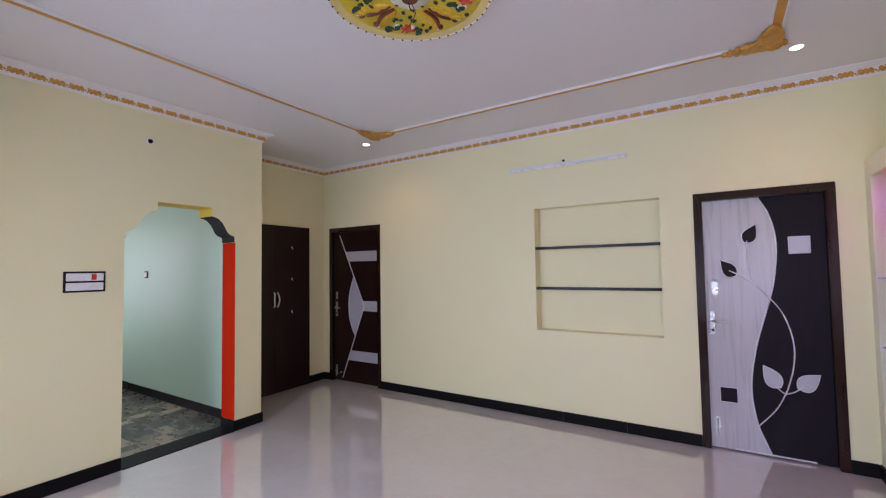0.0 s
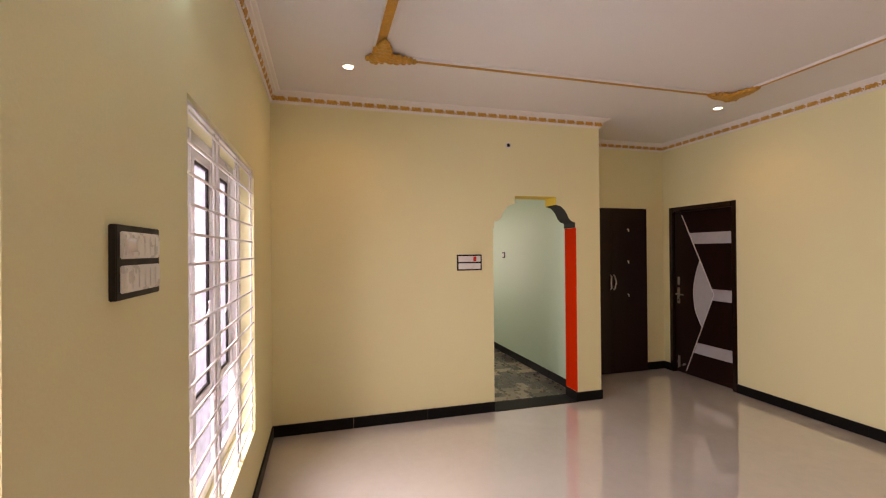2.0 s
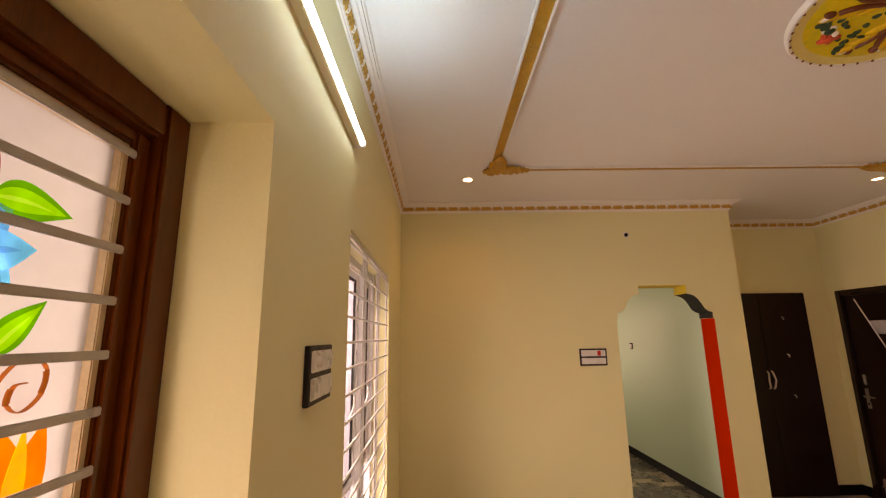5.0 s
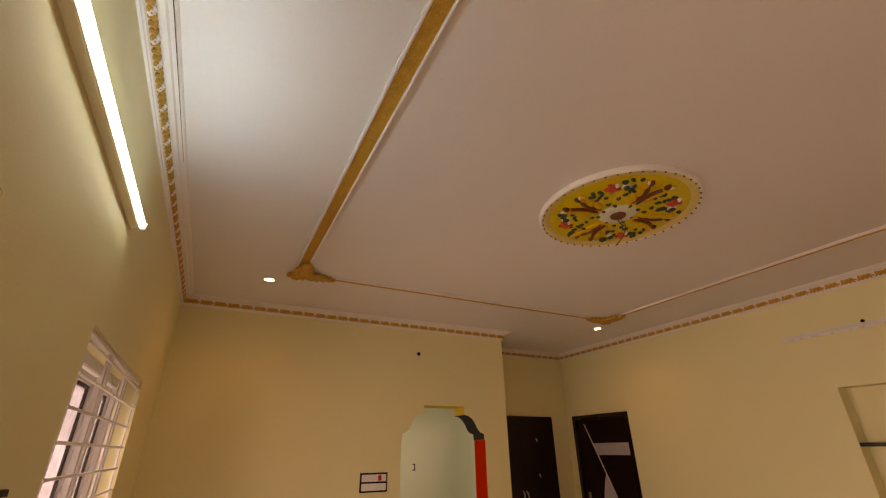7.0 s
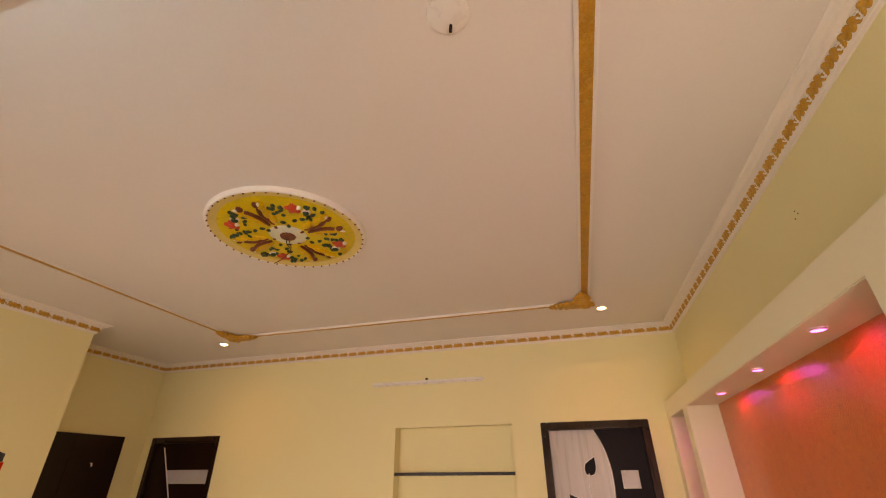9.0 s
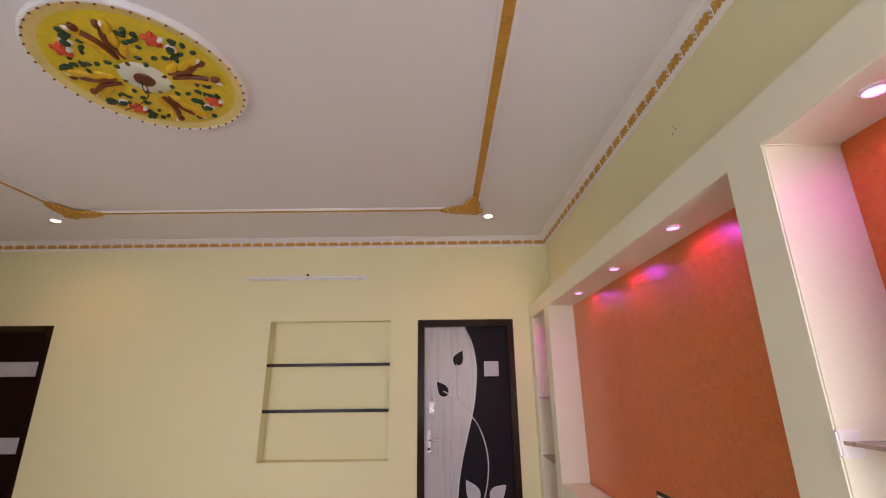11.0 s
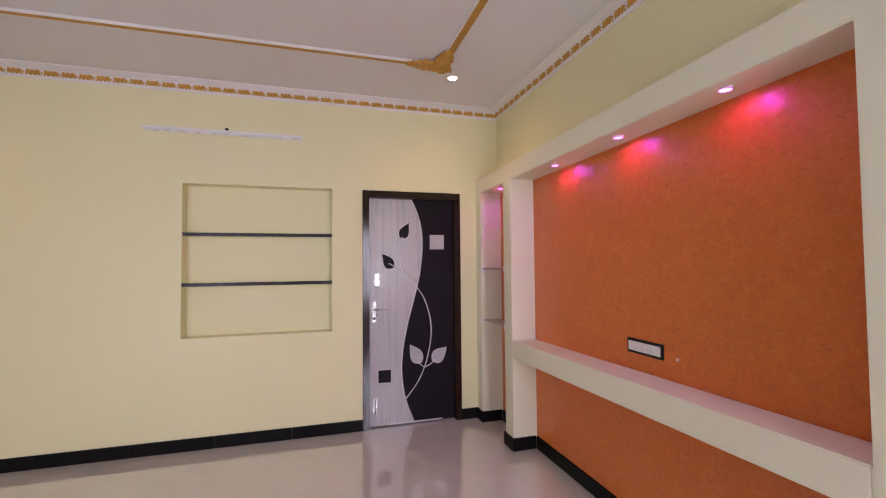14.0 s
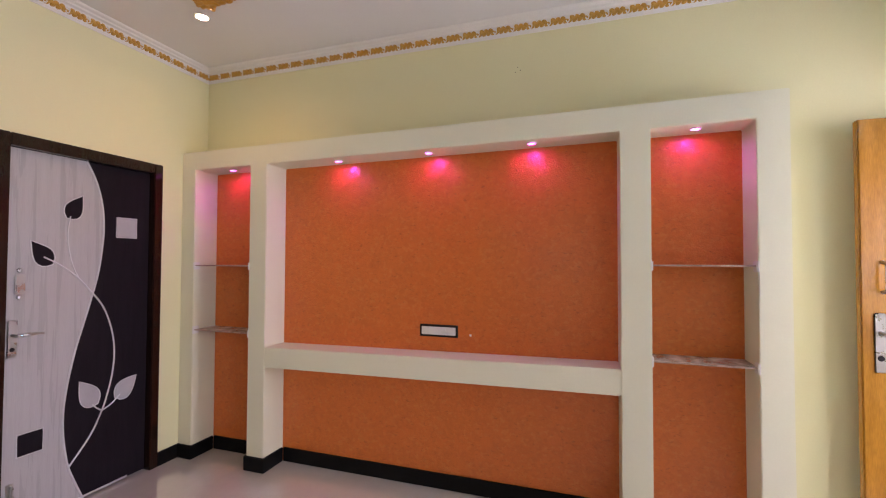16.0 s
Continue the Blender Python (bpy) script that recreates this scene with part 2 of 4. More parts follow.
DINETILE = per_piece(mat("grey_brown_mosaic_tile", (0.125, 0.105, 0.075), 0.3, vary=0.07, scale=8, fine=90, bump=0.03), 0.55, 5.0)
skew = DINETILE.node_tree.nodes.new("ShaderNodeMath")
skew.operation = "POWER"
skew.inputs[1].default_value = 5.0
ranged = [q for q in DINETILE.node_tree.nodes if q.type == "OBJECT_INFO"][0].outputs["Random"].links[0].to_socket
DINETILE.node_tree.links.new([q for q in DINETILE.node_tree.nodes if q.type == "OBJECT_INFO"][0].outputs["Random"], skew.inputs[0])
DINETILE.node_tree.links.new(skew.outputs[0], ranged)
GROUT = mat("dark_tile_bed", (0.05, 0.048, 0.042), 0.5, vary=0.2, scale=10, fine=90, bump=0.05)
GLASS = dusty_glass("dusty_shelf_glass", (0.90, 0.93, 0.90), (0.66, 0.54, 0.48), 0.5)
GLASSEDGE = mat("dusty_glass_edge", (0.42, 0.31, 0.25), 0.3, vary=0.3, scale=25, fine=150, bump=0.05)
NICHEEDGE = mat("black_shelf_edge", (0.012, 0.012, 0.014), 0.18, vary=0.2, scale=20, fine=100, bump=0.0)
WHITEGLASS = sheer("frosted_white_glass", (0.62, 0.61, 0.60), 0.6, 0.15, 0.97, 1.03)
DAYGLASS = sheer("obscure_window_glass", (0.18, 0.18, 0.205), 0.8, 0.2)
BLUEGLASS = sheer("blue_glass_paint", (0.0, 0.42, 0.72), 0.6)
PALEBLUE = sheer("pale_blue_glass_paint", (0.22, 0.80, 0.95), 0.6)
LEAFGLASS = sheer("leaf_green_glass_paint", (0.22, 0.68, 0.02), 0.6)
SKYGLASS = sheer("light_blue_glass_paint", (0.0, 0.62, 0.88), 0.6)
GREENGLASS = sheer("green_glass_paint", (0.06, 0.42, 0.02), 0.6)
LIMEGLASS = sheer("lime_glass_paint", (0.40, 0.72, 0.10), 0.6)
RUSTGLASS = sheer("rust_glass_paint", (0.40, 0.11, 0.02), 0.5)
OLIVEGLASS = sheer("olive_glass_paint", (0.15, 0.13, 0.04), 0.5)
TANGERINE = sheer("orange_glass_paint", (0.90, 0.28, 0.01), 0.6)
AMBER = sheer("amber_glass_paint", (0.95, 0.55, 0.05), 0.6)
TUBE = emit("lit_tube", (0.42, 0.80, 1.0), 20)
WARMLED = emit("lit_warm_led", (1.0, 0.80, 0.52), 30)
PINKLED = emit("lit_pink_led", (1.0, 0.13, 1.0), 5)
ROSEYELLOW = marbled("yellow_green_relief_paint", (0.76, 0.55, 0.03), (0.46, 0.46, 0.03), 0.45, 9, 0.5, 0.2)
ROSECREAM = mat("pale_yellow_relief_paint", (0.74, 0.60, 0.22), 0.5, vary=0.12, scale=12, fine=120, bump=0.1)
ROSEGREEN = mat("dark_green_paint", (0.014, 0.050, 0.018), 0.4, vary=0.4, scale=30, fine=120, bump=0.1)
ROSERED = mat("flower_red_paint", (0.66, 0.07, 0.03), 0.4, vary=0.25, scale=30, fine=120, bump=0.1)
ROSEBROWN = mat("maroon_brown_paint", (0.17, 0.035, 0.012), 0.4, vary=0.3, scale=30, fine=120, bump=0.1)
ROSEMINT = mat("pale_mint_relief_paint", (0.70, 0.74, 0.60), 0.5, vary=0.1, scale=20, fine=120, bump=0.1)
ROSEAMBER = mat("amber_relief_paint", (0.72, 0.44, 0.02), 0.4, vary=0.2, scale=30, fine=120, bump=0.1)


# ---- mesh helpers ----
def add_box(bm, x0, y0, z0, x1, y1, z1, bevel=0.0):
    vs = [bm.verts.new(p) for p in ((x0, y0, z0), (x1, y0, z0), (x1, y1, z0), (x0, y1, z0), (x0, y0, z1), (x1, y0, z1), (x1, y1, z1), (x0, y1, z1))]
    fs = [bm.faces.new([vs[i] for i in f]) for f in ((0, 3, 2, 1), (4, 5, 6, 7), (0, 1, 5, 4), (1, 2, 6, 5), (2, 3, 7, 6), (3, 0, 4, 7))]
    if bevel:
        es = list({e for f in fs for e in f.edges})
        bmesh.ops.bevel(bm, geom=es, offset=bevel, segments=2, affect="EDGES", clamp_overlap=True)


def box(x0, y0, z0, x1, y1, z1, bevel=0.0):
    bm = bmesh.new()
    add_box(bm, min(x0, x1), min(y0, y1), min(z0, z1), max(x0, x1), max(y0, y1), max(z0, z1), bevel)
    return bm


def prism(points, to3, depth):
    """A flat outline, given thickness: to3(u, v, d) places it."""
    bm = bmesh.new()
    a = [bm.verts.new(to3(u, v, 0)) for u, v in points]
    b = [bm.verts.new(to3(u, v, depth)) for u, v in points]
    bm.faces.new(a)
    bm.faces.new(b[::-1])
    k = len(points)
    for i in range(k):
        bm.faces.new((a[i], b[i], b[(i + 1) % k], a[(i + 1) % k]))
    bmesh.ops.recalc_face_normals(bm, faces=bm.faces)
    return bm


def tube(path, radius, sides=10, closed=False, flat=1.0, taper=None):
    """A round bar along a path of points."""
    bm = bmesh.new()
    pts = [Vector(p) for p in path]
    rings = []
    for i, p in enumerate(pts):
        d = (pts[min(i + 1, len(pts) - 1)] - pts[max(i - 1, 0)]).normalized()
        up = Vector((0, 0, 1)) if abs(d.z) < 0.9 else Vector((0, 1, 0))
        s = d.cross(up).normalized()
        u = s.cross(d)
        r = radius * (taper(i / (len(pts) - 1)) if taper else 1)
        rings.append([bm.verts.new(p + r * (math.cos(a) * s + flat * math.sin(a) * u)) for a in (2 * math.pi * k / sides for k in range(sides))])
    for a, b in zip(rings, rings[1:]):
        for k in range(sides):
            bm.faces.new((a[k], a[(k + 1) % sides], b[(k + 1) % sides], b[k]))
    bm.faces.new(rings[0][::-1])
    bm.faces.new(rings[-1])
    bmesh.ops.recalc_face_normals(bm, faces=bm.faces)
    return bm


def lathe(profile, to3, steps=48):
    """A turned shape from (radius, height) pairs; to3(x, y, h) places it."""
    bm = bmesh.new()
    rings = []
    for r, h in profile:
        if r < 1e-6:
            rings.append([bm.verts.new(to3(0, 0, h))])
        else:
            rings.append([bm.verts.new(to3(r * math.cos(a), r * math.sin(a), h)) for a in (2 * math.pi * k / steps for k in range(steps))])
    for a, b in zip(rings, rings[1:]):
        for k in range(steps):
            j = (k + 1) % steps
            if len(a) == 1 and len(b) > 1:
                bm.faces.new((a[0], b[k], b[j]))
            elif len(b) == 1 and len(a) > 1:
                bm.faces.new((a[k], a[j], b[0]))
            elif len(a) > 1:
                bm.faces.new((a[k], a[j], b[j], b[k]))
    bmesh.ops.recalc_face_normals(bm, faces=bm.faces)
    return bm


def mesh_of(name, bm, material, smooth=False):
    me = bpy.data.meshes.new(name)
    bm.normal_update()
    bm.to_mesh(me)
    bm.free()
    for m in material if isinstance(material, (list, tuple)) else [material]:
        me.materials.append(m)
    if smooth:
        me.polygons.foreach_set("use_smooth", [True] * len(me.polygons))
        me.set_sharp_from_angle(angle=radians(40))
    return me


def thing(name, label, category, kind="", group="", bm=None, material=None, at=(0, 0, 0), smooth=False):
    ob = new(name, mesh_of(name, bm, material, smooth) if bm else None)
    ob.location = at
    return tagged(ob, label, category, group, kind)


def part(name, bm, material, parent, label="", smooth=False):
    """One mesh under a thing; the coordinates are the world's."""
    ob = new(name, mesh_of(name, bm, material, smooth))
    ob.parent = parent
    base = parent
    off = Vector((0, 0, 0))
    while base:
        off += base.location
        base = base.parent
    ob.location = -off
    return tagged(ob, label)


def wall_mesh(axis, near, far, u0, u1, z0, z1, holes=()):
    """A solid wall between near and far on its axis, from u0 to u1 along it, with real openings (u0, u1, z0, z1)."""
    us = sorted({u0, u1, *[c for h in holes for c in h[:2]]})
    zs = sorted({z0, z1, *[c for h in holes for c in h[2:]]})
    us = [u for u in us if u0 <= u <= u1]
    zs = [z for z in zs if z0 <= z <= z1]

    def solid(i, j):
        if not (0 <= i < len(us) - 1 and 0 <= j < len(zs) - 1):
            return False
        u, z = (us[i] + us[i + 1]) / 2, (zs[j] + zs[j + 1]) / 2
        return not any(a < u < b and c < z < d for a, b, c, d in holes)

    bm = bmesh.new()
    made = {}

    def v(i, j, k):
        if (i, j, k) not in made:
            d = (near, far)[k]
            made[i, j, k] = bm.verts.new((d, us[i], zs[j]) if axis == "x" else (us[i], d, zs[j]))
        return made[i, j, k]

    for i in range(len(us) - 1):
        for j in range(len(zs) - 1):
            if not solid(i, j):
                continue
            for k in (0, 1):
                bm.faces.new((v(i, j, k), v(i + 1, j, k), v(i + 1, j + 1, k), v(i, j + 1, k)))
            for di, dj, a, b in ((-1, 0, (i, j), (i, j + 1)), (1, 0, (i + 1, j), (i + 1, j + 1)), (0, -1, (i, j), (i + 1, j)), (0, 1, (i, j + 1), (i + 1, j + 1))):
                if not solid(i + di, j + dj):
                    bm.faces.new((v(*a, 0), v(*b, 0), v(*b, 1), v(*a, 1)))
    bmesh.ops.recalc_face_normals(bm, faces=bm.faces)
    return bm


def wall(name, label, material, axis, near, far, u0, u1, z0, z1, holes=(), category="wall"):
    return thing(name, label, category, "structure", bm=wall_mesh(axis, near, far, u0, u1, z0, z1, holes), material=material)


def curve_points(points, steps=6):
    """A smooth line through the points."""
    out = []
    p = [Vector((*q, 0)) if len(q) == 2 else Vector(q) for q in points]
    for i in range(len(p) - 1):
        a, b, c, d = p[max(i - 1, 0)], p[i], p[i + 1], p[min(i + 2, len(p) - 1)]
        for s in range(steps):
            t = s / steps
            out.append(0.5 * ((2 * b) + (c - a) * t + (2 * a - 5 * b + 4 * c - d) * t * t + (3 * b - a - 3 * c + d) * t ** 3))
    out.append(p[-1])
    return out


# ---- structure ----
LEAF_X0, LEAF_X1, LEAF_TOP = 0.262, 1.169, 2.10          # bedroom door with the creeper
PAT_X0, PAT_X1, PAT_TOP = -4.140, -3.215, 2.085           # door with the lens pattern
NIX0, NIX1, NIZ0, NIZ1 = -1.145, 0.003, 0.872, 2.10       # wall niche
WIX0, WIX1, WIZ0, WIZ1 = -2.56, -1.16, 0.44, 2.085        # grille window
EWX0, EWX1, EWZ0, EWZ1 = -0.325, 0.46, 0.5, 2.112         # entrance window
EDX0, EDX1, EDZ1 = 0.62, 1.47, 2.16                       # entrance doorway
ARY0, ARY1, ARZ = 1.89, 2.81, 2.10                        # arch
THICK = 0.215

thing("floor", "polished beige vitrified tile floor of the hall", "floor", "structure",
      bm=box(RX - 0.2, S - 0.5, -0.12, E + 0.2, N + 0.2, 0.0), material=FLOOR)
thing("ceiling", "white painted flat ceiling of the hall", "ceiling", "structure",
      bm=box(-7.6, S - 0.6, TOP, E + 0.3, N + 0.6, TOP + 0.15), material=WHITE)

wall("wall_north", "cream painted wall with two doors and a niche", CREAM, "y", N, N + 0.23, RX - 0.23, E + 0.23, 0, TOP,
     [(NIX0, NIX1, NIZ0, NIZ1), (LEAF_X0, LEAF_X1, 0, LEAF_TOP), (PAT_X0, PAT_X1, 0, PAT_TOP)])
wall("wall_east", "cream painted wall behind the showcase", CREAM, "x", E, E + 0.23, S - 0.23, N, 0, TOP)
wall("wall_south", "cream painted wall with windows and the entrance", CREAM, "y", S, S - 0.235, W - THICK, E, 0, TOP,
     [(WIX0, WIX1, WIZ0, WIZ1), (EWX0, EWX1, EWZ0, EWZ1), (EDX0, EDX1, 0, EDZ1)])
wall("wall_west", "cream painted wall with the arched opening", CREAM, "x", W, W - THICK, S, RY, 0, TOP, [(ARY0, ARY1, 0, ARZ)])
wall("wall_recess_west", "cream painted wall of the door recess", CREAM, "x", RX, RX - 0.23, RY, N, 0, TOP)
wall("wall_recess_south", "cream painted return wall of the recess", CREAM, "y", RY, RY - 0.065, RX - 0.23, W - THICK, 0, TOP)
wall("wall_dining_north", "pale mint painted wall of the dining space", MINT, "y", RY - 0.15, RY - 0.066, -7.4, W - THICK, 0, TOP)
wall("wall_dining_south", "pale mint painted wall of the dining space", MINT, "y", 0.2, 0.0, -7.4, W - THICK, 0, TOP)
# the opening is added out of view to let the dining fill in
wall("wall_dining_west", "pale mint painted end wall with an added opening out of view", MINT, "x", -7.2, -7.4, 0.2, RY - 0.15, 0, TOP, [(1.0, 2.2, 0.9, 2.1)])
wall("wall_niche_back", "cream painted back of the wall niche", CREAM, "y", N + 0.13, N + 0.2, NIX0, NIX1, NIZ0, NIZ1)

# arch: scalloped shoulders under a flat top, their undersides in colour
half = [(ARY0, 1.79), (ARY0 + 0.012, 1.79), (ARY0 + 0.012, 1.842)] + [(p.x, p.y) for p in curve_points(
    [(1.945, 1.856), (1.975, 1.885), (1.998, 1.93), (2.03, 1.975), (2.07, 2.005), (2.123, 2.02)], 5)] + [(2.123, 2.045)]
mid = ARY0 + ARY1
for side, pts in (("arch_shoulder", half), ("arch_shoulder", [(mid - u, v) for u, v in half][::-1])):
    edge = ARY0 if pts is half else ARY1
    inner = 2.123 if pts is half else mid - 2.123
    outline = pts + [(inner, ARZ), (edge, ARZ)] if pts is half else [(edge, ARZ), (inner, ARZ)] + pts
    bm = prism(outline, lambda u, v, d: (W - d, u, v), THICK)
    for f in bm.faces:
        f.material_index = 1 if abs(f.normal.x) < 0.5 else 0
        if abs(f.normal.x) < 0.5 and f.calc_center_median().z > 2.022:
            f.material_index = 2
    thing(side, "scalloped arch shoulder, cream with a charcoal underside", "arch", "structure", bm=bm, material=[CREAM, GREYPAINT, YELLOWPAINT])
thing("arch_soffit", "mustard yellow underside of the arch", "arch", "structure", bm=box(W - THICK + 0.001, 2.124, ARZ - 0.005, W - 0.002, mid - 2.124, ARZ + 0.001), material=YELLOWPAINT)
for y0, y1 in ((ARY1 - 0.004, ARY1 + 0.001),):
    thing("arch_jamb", "orange-red painted jamb of the arch", "arch", "structure", bm=box(W - THICK + 0.001, y0, 0.1, W - 0.002, y1, 1.788), material=REDPAINT)
thing("threshold", "black granite threshold under the arch", "threshold", "structure", bm=box(W - THICK - 0.02, ARY0 + 0.006, -0.05, W + 0.012, ARY1 - 0.006, 0.006, 0.002), material=GRANITE)

# skirting
def lengths(a, b, piece=0.6, joint=0.0016):
    """A run from a to b cut into equal pieces with an open joint between them."""
    k = max(1, round(abs(b - a) / piece))
    return [(a + (b - a) * i / k + joint / 2, a + (b - a) * (i + 1) / k - joint / 2) for i in range(k)]


def skirting(name, x0, y0, x1, y1):
    x0, x1, y0, y1 = min(x0, x1), max(x0, x1), min(y0, y1), max(y0, y1)
    run = thing(name, "black granite skirting along the wall", "skirting", "structure")
    along = x1 - x0 > y1 - y0
    for a, b in lengths(x0, x1) if along else lengths(y0, y1):
        part("skirting_tile", box(a, y0, 0.001, b, y1, 0.098, 0.003) if along else box(x0, a, 0.001, x1, b, 0.098, 0.003), GRANITE, run)


K = 0.013
for seg in ((W, S, W + K, ARY0), (W, ARY1, W + K, RY), (W - THICK, ARY1 - K, W + K, ARY1), (W - 0.6, RY, W + K, RY + K),
            (W + K, S, EWX1 + 0.12, S + K), (RX, 4.304, RX + K, N), (RX + K, N - K, PAT_X0, N), (PAT_X1, N - K, LEAF_X0, N), (LEAF_X1, N - K, FRONT - K, N),
            (E - K, S, E, 0.848 - K), (W - THICK, RY - 0.15 - K, -7.2, RY - 0.15), (W - THICK - K, ARY1, W - THICK, RY - 0.15 - K)):
    if abs(seg[2] - seg[0]) > 0.002 and abs(seg[3] - seg[1]) > 0.002:
        skirting("baseboard", *seg)

# cornice all round the hall, mitred at the corners
LOOP = [(W, S), (E, S), (E, N), (RX, N), (RX, RY), (W, RY)]


def inset(loop, d):
    out = []
    for i, (x, y) in enumerate(loop):
        a, b = loop[i - 1], loop[(i + 1) % len(loop)]
        d0 = Vector((x - a[0], y - a[1])).normalized()
        d1 = Vector((b[0] - x, b[1] - y)).normalized()
        n0, n1 = Vector((-d0.y, d0.x)), Vector((-d1.y, d1.x))
        out.append((x + d * (n0.x + n1.x), y + d * (n0.y + n1.y)))
    return out


def swept(profile):
    bm = bmesh.new()
    rings = []
    for d, h in profile:
        rings.append([bm.verts.new((x, y, TOP + h)) for x, y in inset(LOOP, d)])
    k = len(LOOP)
    for a, b in zip(rings, rings[1:]):
        for i in range(k):
            bm.faces.new((a[i], a[(i + 1) % k], b[(i + 1) % k], b[i]))
    bmesh.ops.recalc_face_normals(bm, faces=bm.faces)
    return bm


cornice = thing("cornice", "white plaster cornice with gold leaf scrolls", "cornice", "structure",
                bm=swept([(0.0, -0.088), (0.008, -0.088), (0.011, -0.081), (0.015, -0.078), (0.035, -0.029), (0.040, -0.026), (0.054, -0.023), (0.060, -0.015), (0.080, -0.010), (0.086, -0.004), (0.086, 0.0)]),
                material=PLASTER)


# ---- north wall: niche, batten, doors ----
niche = thing("niche_shelves", "two thin black-edged shelves in a cream wall niche", "shelf")
for z in (1.695, 1.292):
    sh = part("shelf", box(NIX0 + 0.001, N + 0.012, z - 0.012, NIX1 - 0.001, N + 0.129, z + 0.010, 0.002), PALE, niche)
    part("shelf_edge", box(NIX0 + 0.001, N + 0.002, z - 0.015, NIX1 - 0.001, N + 0.0115, z + 0.013, 0.002), NICHEEDGE, sh, "glossy black edge strip")

batten = thing("tube_light_batten", "unlit white tube light batten on the wall", "lamp")
part("housing", box(-1.415, N - 0.022, 2.502, -0.245, N, 2.540, 0.004), SWITCHWHITE, batten)
part("lamp_tube", tube([(-1.40, N - 0.026, 2.519), (-0.26, N - 0.026, 2.519)], 0.011, 10), SWITCHWHITE, batten)
part("cable_hole", lathe([(0.0, 0.004), (0.011, 0.004), (0.014, 0.0)], lambda x, y, h: (-0.829 + x, N - h, 2.553 + y), 16), DARKCAP, batten)


def door_frame(parent, x0, x1, top, w=0.06, y0=N - 0.012, y1=N + 0.10, material=FRAMEWOOD):
    fr = part("door_frame", box(x0, y0, 0, x0 + w, y1, top, 0.005), material, parent)
    part("door_frame", box(x1 - w, y0, 0, x1, y1, top, 0.005), material, parent)
    part("door_frame", box(x0 + w, y0, top - w - 0.006, x1 - w, y1, top, 0.005), material, parent)
    for a, b in ((x0 + w, x0 + w + 0.012), (x1 - w - 0.012, x1 - w)):
        part("door_stop", box(a, N + 0.075, 0.004, b, y1, top - w - 0.006, 0.002), material, parent)
    return fr


def handle_set(parent, x, z, y, flip=1):
    """Lever handle on a tall plate with a keyhole."""
    h = part("handle", box(x - 0.021, y - 0.007, z - 0.10, x + 0.021, y, z + 0.10, 0.004), CHROME, parent, "brushed steel lever handle on a plate")
    part("lever", tube([(x, y - 0.005, z + 0.02), (x, y - 0.042, z + 0.02), (x + flip * 0.012, y - 0.05, z + 0.02), (x + flip * 0.06, y - 0.052, z + 0.021), (x + flip * 0.115, y - 0.048, z + 0.018)], 0.0095, 10, taper=lambda t: 1 - 0.2 * t), CHROME, h, smooth=True)
    part("keyhole", lathe([(0, 0.010), (0.010, 0.010), (0.012, 0.006)], lambda a, b, c: (x + a, y - c, z - 0.055 + b), 16), BLACKPLASTIC, h)
    return h


def bolt(parent, x, z, y, length=0.14):
    b = part("bolt", box(x - 0.017, y - 0.005, z - length / 2, x + 0.017, y, z + length / 2, 0.002), CHROME, parent, "steel tower bolt")
    part("rod", tube([(x, y - 0.013, z - length / 2 - 0.01), (x, y - 0.013, z + length / 2 - 0.01)], 0.006, 8), CHROME, b)
    part("knob", tube([(x, y - 0.012, z), (x, y - 0.034, z)], 0.006, 8), CHROME, b)
    return b


def leaf_outline(base, tip, width, steps=10, bend=0.25):
    """A pointed leaf from base to tip, its tip drawn aside."""
    b, t = Vector(base), Vector(tip)
    d = t - b
    n = Vector((-d.y, d.x))
    left, right = [], []
    for i in range(steps + 1):
        s = i / steps
        w = width * math.sin(math.pi * s ** 0.72) * (1 - 0.15 * s)
        c = b + d * s + n * bend * s * s * 0.5
        left.append(c + n.normalized() * w)
        right.append(c - n.normalized() * w)
    pts = left + right[-2:0:-1]
    return [(p.x, p.y) for p in pts]


# creeper door: leaf in the wall, 40 mm behind its frame
door_1 = thing("door_1", "closed flush door, grey woodgrain and black halves with silver creeper inlay", "door", "structure")
door_frame(door_1, LEAF_X0, LEAF_X1, LEAF_TOP)
DX0, DX1, DZ0, DZ1, DY = LEAF_X0 + 0.062, LEAF_X1 - 0.062, 0.012, LEAF_TOP - 0.068, N + 0.035


def on_door(px, py):
    """Place on the leaf from a drawing 384 wide and 991 high."""
    return DX0 + (px - 143) / 384 * (DX1 - DX0), DZ0 + (1063 - py) / 991 * (DZ1 - DZ0)


def door_plane(y):
    return lambda u, v, d: (u, y - d, v)


part("door_leaf", box(DX0, DY, DZ0, DX1, DY + 0.038, DZ1, 0.002), EBONY, door_1)
wave = [on_door(p.x, p.y) for p in curve_points([(330, 72), (358, 130), (376, 200), (381, 270), (377, 335), (367, 410), (353, 470), (333, 545), (314, 615), (299, 685), (288, 755), (284, 820), (288, 885), (300, 955), (319, 1010), (340, 1063)], 4)]
part("door_panel", prism(wave + [(DX0 + 0.001, DZ0 + 0.001), (DX0 + 0.001, DZ1 - 0.001)], door_plane(DY), 0.004), ASH, door_1, "light grey woodgrain laminate panel")
part("inlay_line", tube([(u, DY - 0.005, v) for u, v in wave], 0.0055, 6), SILVER, door_1, "silver wavy inlay line", smooth=True)


